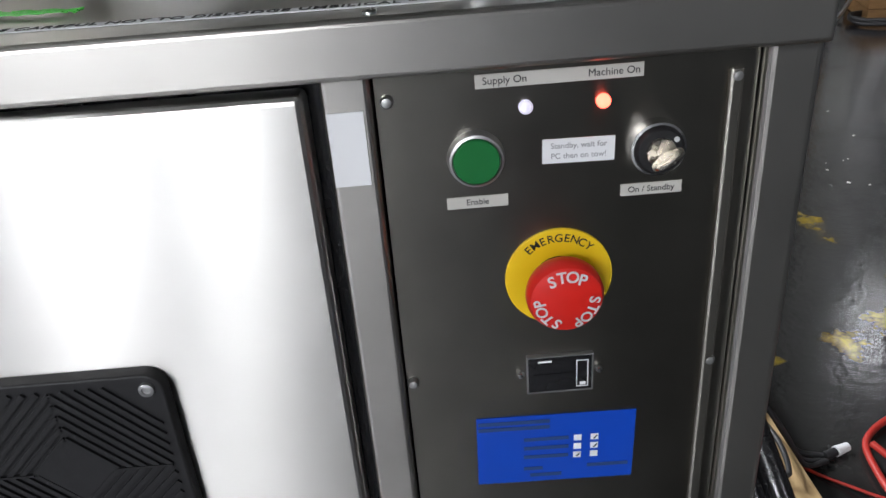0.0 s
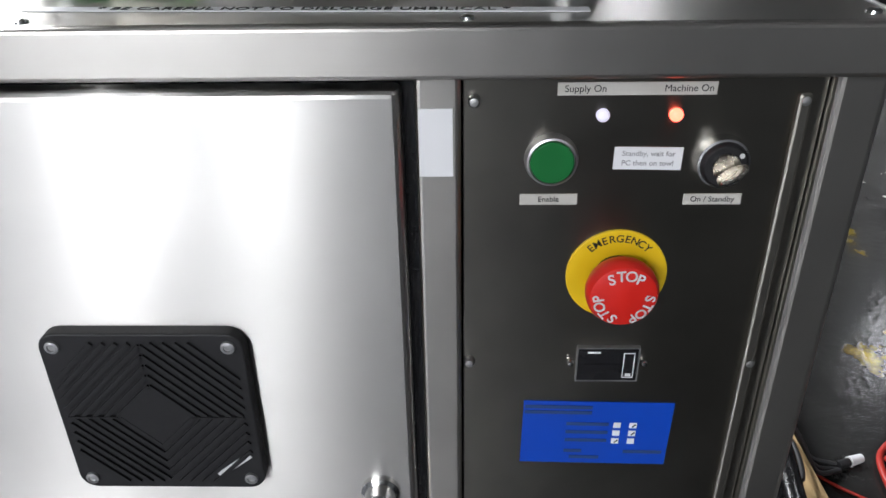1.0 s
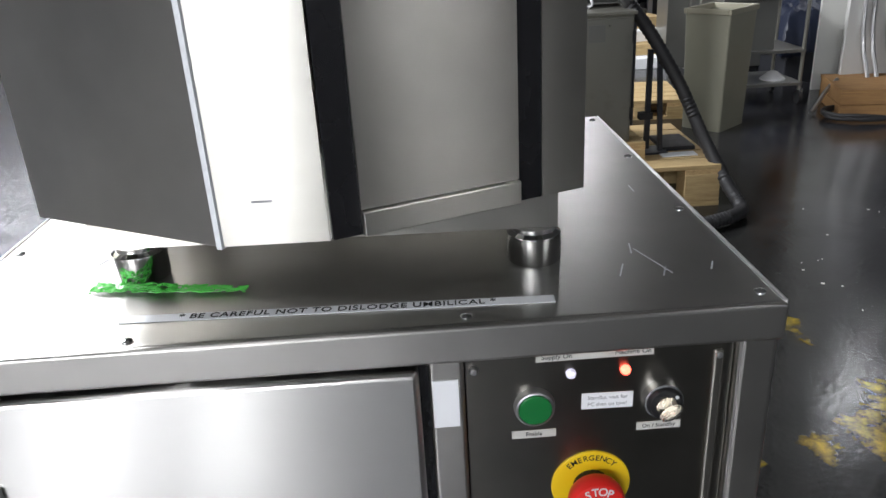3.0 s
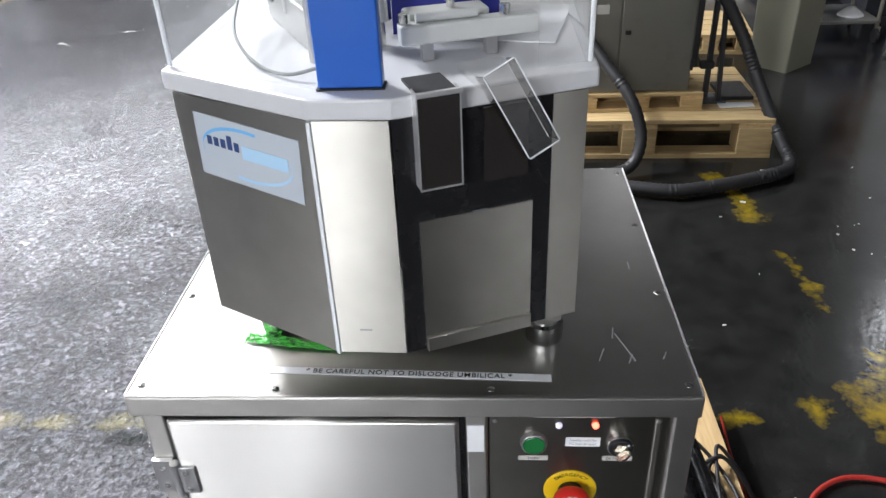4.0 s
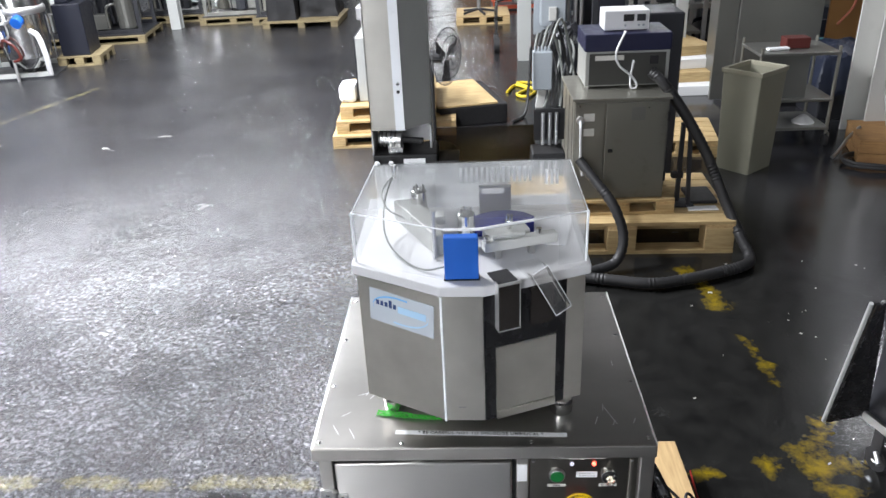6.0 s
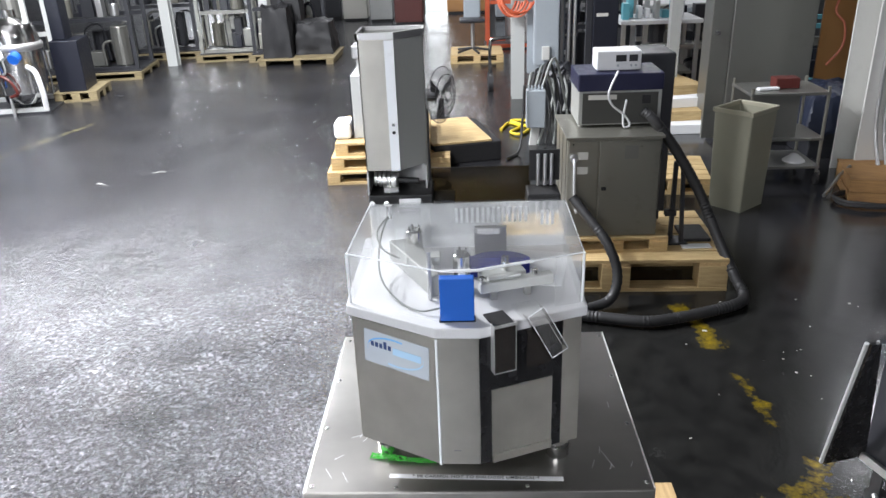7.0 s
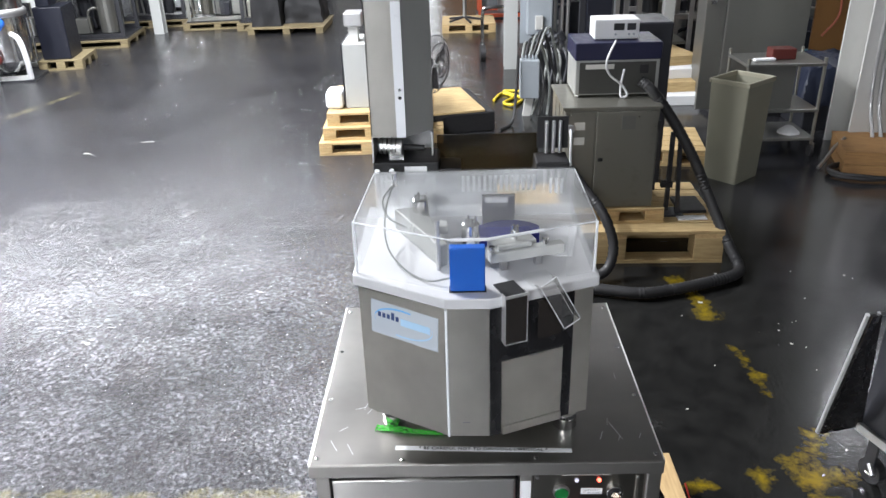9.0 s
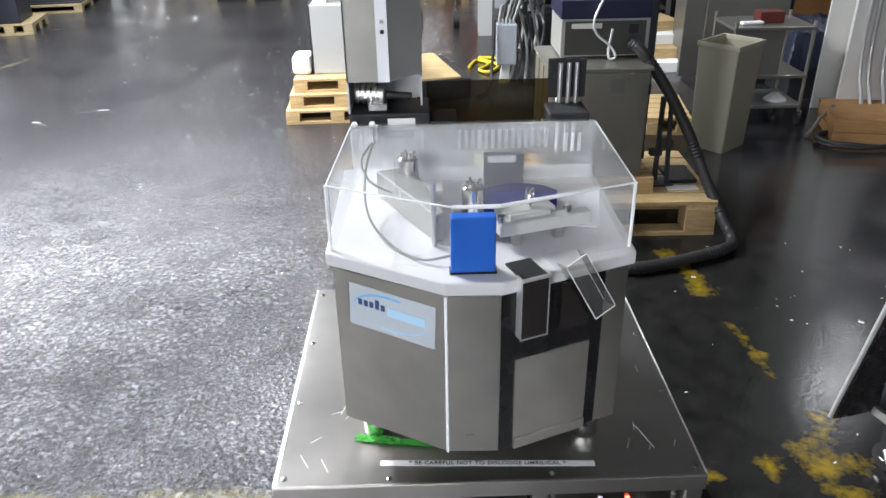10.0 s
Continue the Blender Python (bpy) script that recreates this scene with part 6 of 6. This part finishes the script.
def wrapped(x0, x1, y0, y1, z0, z1, seed):
    """Draped black sheeting over a bulky load: a box with sagging, creased faces."""
    bm = bmesh.new()
    bmesh.ops.create_cube(bm, size=1.0)
    bmesh.ops.subdivide_edges(bm, edges=bm.edges[:], cuts=9, use_grid_fill=True)
    for v in bm.verts:
        c = v.co.copy()
        s = noise.noise(c * 5 + Vector((seed, 0, 0))) * 0.09 + noise.noise(c * 13 + Vector((0, seed, 0))) * 0.04
        top = 1 - 0.22 * max(0, c.z + 0.2) * (abs(c.x) + abs(c.y))
        v.co = Vector(((x0 + x1) / 2 + c.x * (x1 - x0) * (top + s), (y0 + y1) / 2 + c.y * (y1 - y0) * (top + s), max(z0, z0 + (c.z + 0.5) * (z1 - z0) * (1 + s * (c.z > 0)))))
    for f in bm.faces:
        f.smooth = True
    part("sheeting", bm, M_BLACK, dk)
wrapped(0.0, 0.42, 0, 0.5, 0.1005, 0.80, 1)
wrapped(0.44, 0.98, 0.25, 0.9, 0.1005, 0.55, 2)
wrapped(0.05, 0.5, 0.52, 0.95, 0.1005, 1.5, 3)
for n_ in range(6):
    part("board", B(-0.08, 1.05, -0.08 + n_ * 0.18, 0.08 + n_ * 0.18, 0.075, 0.1), M_DIRTYWOOD, dk)
for x in (-0.06, 0.45, 0.93):
    part("bearer", B(x, x + 0.1, -0.07, 0.95, 0, 0.0745), M_DIRTYWOOD, dk)
wp = thing("white_post", "white painted steel hall post", "column", "", "structure", at=(-4.46, 10.55, 0))
bm = bmesh.new(); box(bm, 0, 0.15, 0, 0.02, 0, CEIL - 0.23); box(bm, 0, 0.15, 0.13, 0.15, 0, CEIL - 0.23); box(bm, 0.066, 0.084, 0.0205, 0.1295, 0, CEIL - 0.23)
part("column", bm, M_COLUMN, wp)
# far end of the aisle
for i, (x, y, w, h, mat) in enumerate(((-2.5, 15.5, 0.5, 1.6, M_LABEL), (-1.9, 15.2, 0.45, 1.0, M_COLUMN), (-1.35, 14.6, 0.55, 0.8, M_DARKRED), (-1.3, 15.4, 0.5, 1.7, M_DARKMACH), (-0.35, 16.2, 0.9, 1.8, M_AMBER), (0.65, 15.0, 0.7, 1.4, M_GREYBOX), (-3.3, 16.0, 0.7, 1.5, M_DARKMACH))):
    fcab = thing("far_cabinet", "cabinet standing at the far end of the aisle", "cabinet", "far cabinets", at=(x, y, 0))
    part("body", B(0, w, 0, 0.5, 0.05, h, bev=0.01), mat, fcab)
    part("door", B(0.03, w - 0.03, -0.012, -0.0005, 0.10, h - 0.05, bev=0.003), mat, fcab)
    part("plinth", B(0.02, w - 0.02, 0.02, 0.48, 0, 0.0495), M_BLACK, fcab)
ch_ = thing("work_stool", "steel stool with a star base on a distant pallet", "stool", at=(0.12, 10.25, 0.121))
part("column", C((0, 0, 0.06), (0, 0, 0.42), 0.025, seg=12), M_DULL, ch_)
part("back", B(-0.12, 0.12, 0.1, 0.14, 0.45, 0.9, bev=0.02), M_GREYBOX, ch_)
part("seat", B(-0.18, 0.18, -0.18, 0.18, 0.4205, 0.47, bev=0.02), M_DARKMACH, ch_)
for k in range(5):
    a = k * 1.2566
    part("leg", C((0, 0, 0.06), (0.26 * math.cos(a), 0.26 * math.sin(a), 0.02), 0.016, seg=8), M_DARKMACH, ch_)
tr = thing("hand_truck", "bent tube trolley with black wheels", "trolley", at=(0.30, 8.2, 0))
part("frame", T([(0.0, 0, 0.08), (0.0, 0, 0.5), (0.05, 0, 0.58), (0.35, 0, 0.60), (0.42, 0.3, 0.6)], 0.02, 8, 5), M_CHROME, tr)
for y in (-0.1, 0.1):
    part("wheel", C((-0.03, y, 0.09), (0.03, y, 0.09), 0.09, seg=20), M_RUBBER, tr)
part("axle", C((0, -0.1, 0.09), (0, 0.1, 0.09), 0.012, seg=10), M_DULL, tr)
frame_machine("row_machine", "orange and steel equipment frame behind the column", (0.35, 11.2, 0), 1.0, 0.8, 1.5, M_ORANGE, 0, seed=41, bits=18)
# stacked boards and benches behind the instrument
for i in range(4):
    solo("timber_board", B(0, 0.55, 0, 0.7, 0, 0.09, bev=0.006), M_PINEX if i % 2 else M_PAPER, "stacked boards and white sheets on the floor", "board", "boards", m=pose(1.66 + 0.03 * i, 5.9 + 0.12 * i, 0.0905 * i, 0, 0, 4 * i))
pallet((1.25, 4.3, 0), 0.5, 0.6, 0.12, -8, "pine pallet behind the grey cabinet", 5)
mon = thing("dark_console", "dark console cabinet behind the instrument", "cabinet", at=(1.02, 3.75, 0))
part("body", B(0, 0.27, 0, 0.35, 0.05, 1.10, bev=0.01), M_DARKMACH, mon)
part("plinth", B(0.01, 0.26, 0.01, 0.34, 0, 0.0495), M_BLACK, mon)
for i, (x, y, w, d, h, mat, sd_) in enumerate(((1.95, 7.6, 1.1, 0.7, 1.1, M_DULL, 51), (1.2, 8.8, 1.0, 0.7, 1.3, M_DARKMACH, 52), (3.3, 7.9, 1.2, 0.8, 1.4, M_TEAL, 53), (2.3, 9.8, 1.4, 0.8, 1.4, M_GREYBOX, 54), (4.2, 6.0, 1.0, 0.7, 1.3, M_DULL, 55), (1.0, 10.4, 0.8, 0.7, 1.5, M_DULL, 56))):
    frame_machine("row_machine", "white and steel equipment frame in the packed row", (x, y, 0), w, d, h, mat, 0, seed=sd_, bits=22)
wp2 = thing("white_post", "white painted steel hall post", "column", "", "structure", at=(2.02, 6.75, 0))
part("column", B(0, 0.10, 0, 0.10, 0, CEIL - 0.23), M_COLUMN, wp2)

dt = thing("dark_tower", "tall black navy enamelled cabinet behind the instrument", "cabinet", at=(1.16, 6.5, 0))
part("body", B(0.06, 0.30, 0, 0.4, 0.06, 2.1, bev=0.01), M_BLACKNAVY, dt)
part("post", B(0, 0.055, 0.02, 0.08, 0, 2.2), M_DARKMACH, dt)
part("plinth", B(0.07, 0.29, 0.02, 0.38, 0, 0.0595), M_BLACK, dt)
part("label", B(0.09, 0.20, -0.003, -0.0005, 1.0, 1.03), M_LABEL, dt)
for k in range(7):
    r_ = 0.10 + 0.012 * k
    loop = [(0.46 + 0.02 * k + r_ * math.cos(a), 7.45 - 0.012 * k, 1.12 + (0.16 + 0.02 * (k % 3)) * math.sin(a)) for a in [0.6 * j for j in range(11)]]
    hose("red_hose_loop", loop, 0.012, M_PINKHOSE if k % 2 else M_ORANGE, "faded red hose looped over the hall column", "hose", seg=6, steps=4)
for bx_, by_, bw__ in ((1.62, 7.2, 0.85), (2.2, 8.6, 1.3)):
    wbn = thing("work_bench", "white-topped work bench with small parts", "bench", "benches", at=(bx_, by_, 0))
    part("top", B(0, bw__, 0, 0.6, 0.82, 0.86, bev=0.005), M_WHITE, wbn)
    for x in (0.02, bw__ - 0.06):
        for y in (0.02, 0.54):
            part("leg", B(x, x + 0.04, y, y + 0.04, 0, 0.8195), M_DULL, wbn)
    part("shelf", B(0.065, bw__ - 0.065, 0.04, 0.54, 0.30, 0.325), M_GREYCAB, wbn)
rb = random.Random(5)
for k in range(9):
    x, y = (1.66 + 0.085 * k, 7.3) if k < 8 else (2.6, 8.7)
    w_, h_ = rb.uniform(0.04, 0.08), rb.uniform(0.06, 0.2)
    solo("parts_bin", B(0, w_, 0, 0.12, 0, h_, bev=0.004), rb.choice((M_TEAL, M_WHITE, M_DARKMACH, M_DULL, M_TEAL)), "small coloured parts bin on a bench", "bin", "parts bins", m=pose(x, y + rb.uniform(0, 0.2), 0.8605))

# daylight at the far end of the hall: open door with a bright translucent strip curtain
dr = thing("door_1", "bright daylit door at the far end of the hall", "door", kind="structure", at=(-1.55, 25.93, 0))
for k in range(6):
    part("curtain_strip", B(0.02 + k * 0.3, 0.30 + k * 0.3, 0.0, 0.004, 0.02, 3.1), M_DAYLIGHT, dr)
part("jamb", B(-0.12, 0.0, -0.03, 0.06, 0, 3.24), M_PILLAR, dr)
part("jamb", B(1.82, 1.94, -0.03, 0.06, 0, 3.24), M_PILLAR, dr)
part("lintel", B(0.0005, 1.8195, -0.03, 0.06, 3.12, 3.24), M_PILLAR, dr)

# ---- thin trowelled repair on the floor ----
bm = bmesh.new()
edge_pts = []
for k in range(56):
    a = 2 * math.pi * k / 56
    r = 1 + 0.22 * noise.noise(Vector((math.cos(a) * 1.6, math.sin(a) * 1.6, 5.2))) + 0.10 * noise.noise(Vector((math.cos(a) * 6, math.sin(a) * 6, 1.7)))
    edge_pts.append((-1.15 + 0.24 * r * math.cos(a), 2.36 + 0.22 * r * math.sin(a)))
prism(bm, edge_pts, 0.0004, 0.0030)
solo("floor_patch", bm, M_FLOOR, "thin smooth grey repair patch on the worn floor", "floor patch", kind="structure")

# ---- litter on the floor ----
rnd = random.Random(77)
bm = bmesh.new()
for k in range(75):
    x, y = (rnd.uniform(0.75, 2.3), rnd.uniform(0.2, 2.6)) if k < 55 else (rnd.uniform(-4.0, -0.5), rnd.uniform(1.2, 7.0))
    s = rnd.uniform(0.002, 0.006) if rnd.random() < 0.85 else 0.011
    box(bm, -s, s, -s * rnd.uniform(0.25, 0.8), s * 0.4, 0.0005, rnd.uniform(0.0015, 0.004), m=pose(x, y, 0.0, 0, 0, rnd.uniform(0, 180)))
solo("paper_scraps", bm, M_LABEL, "tiny pale scraps scattered over the floor", "litter", kind="stuff")
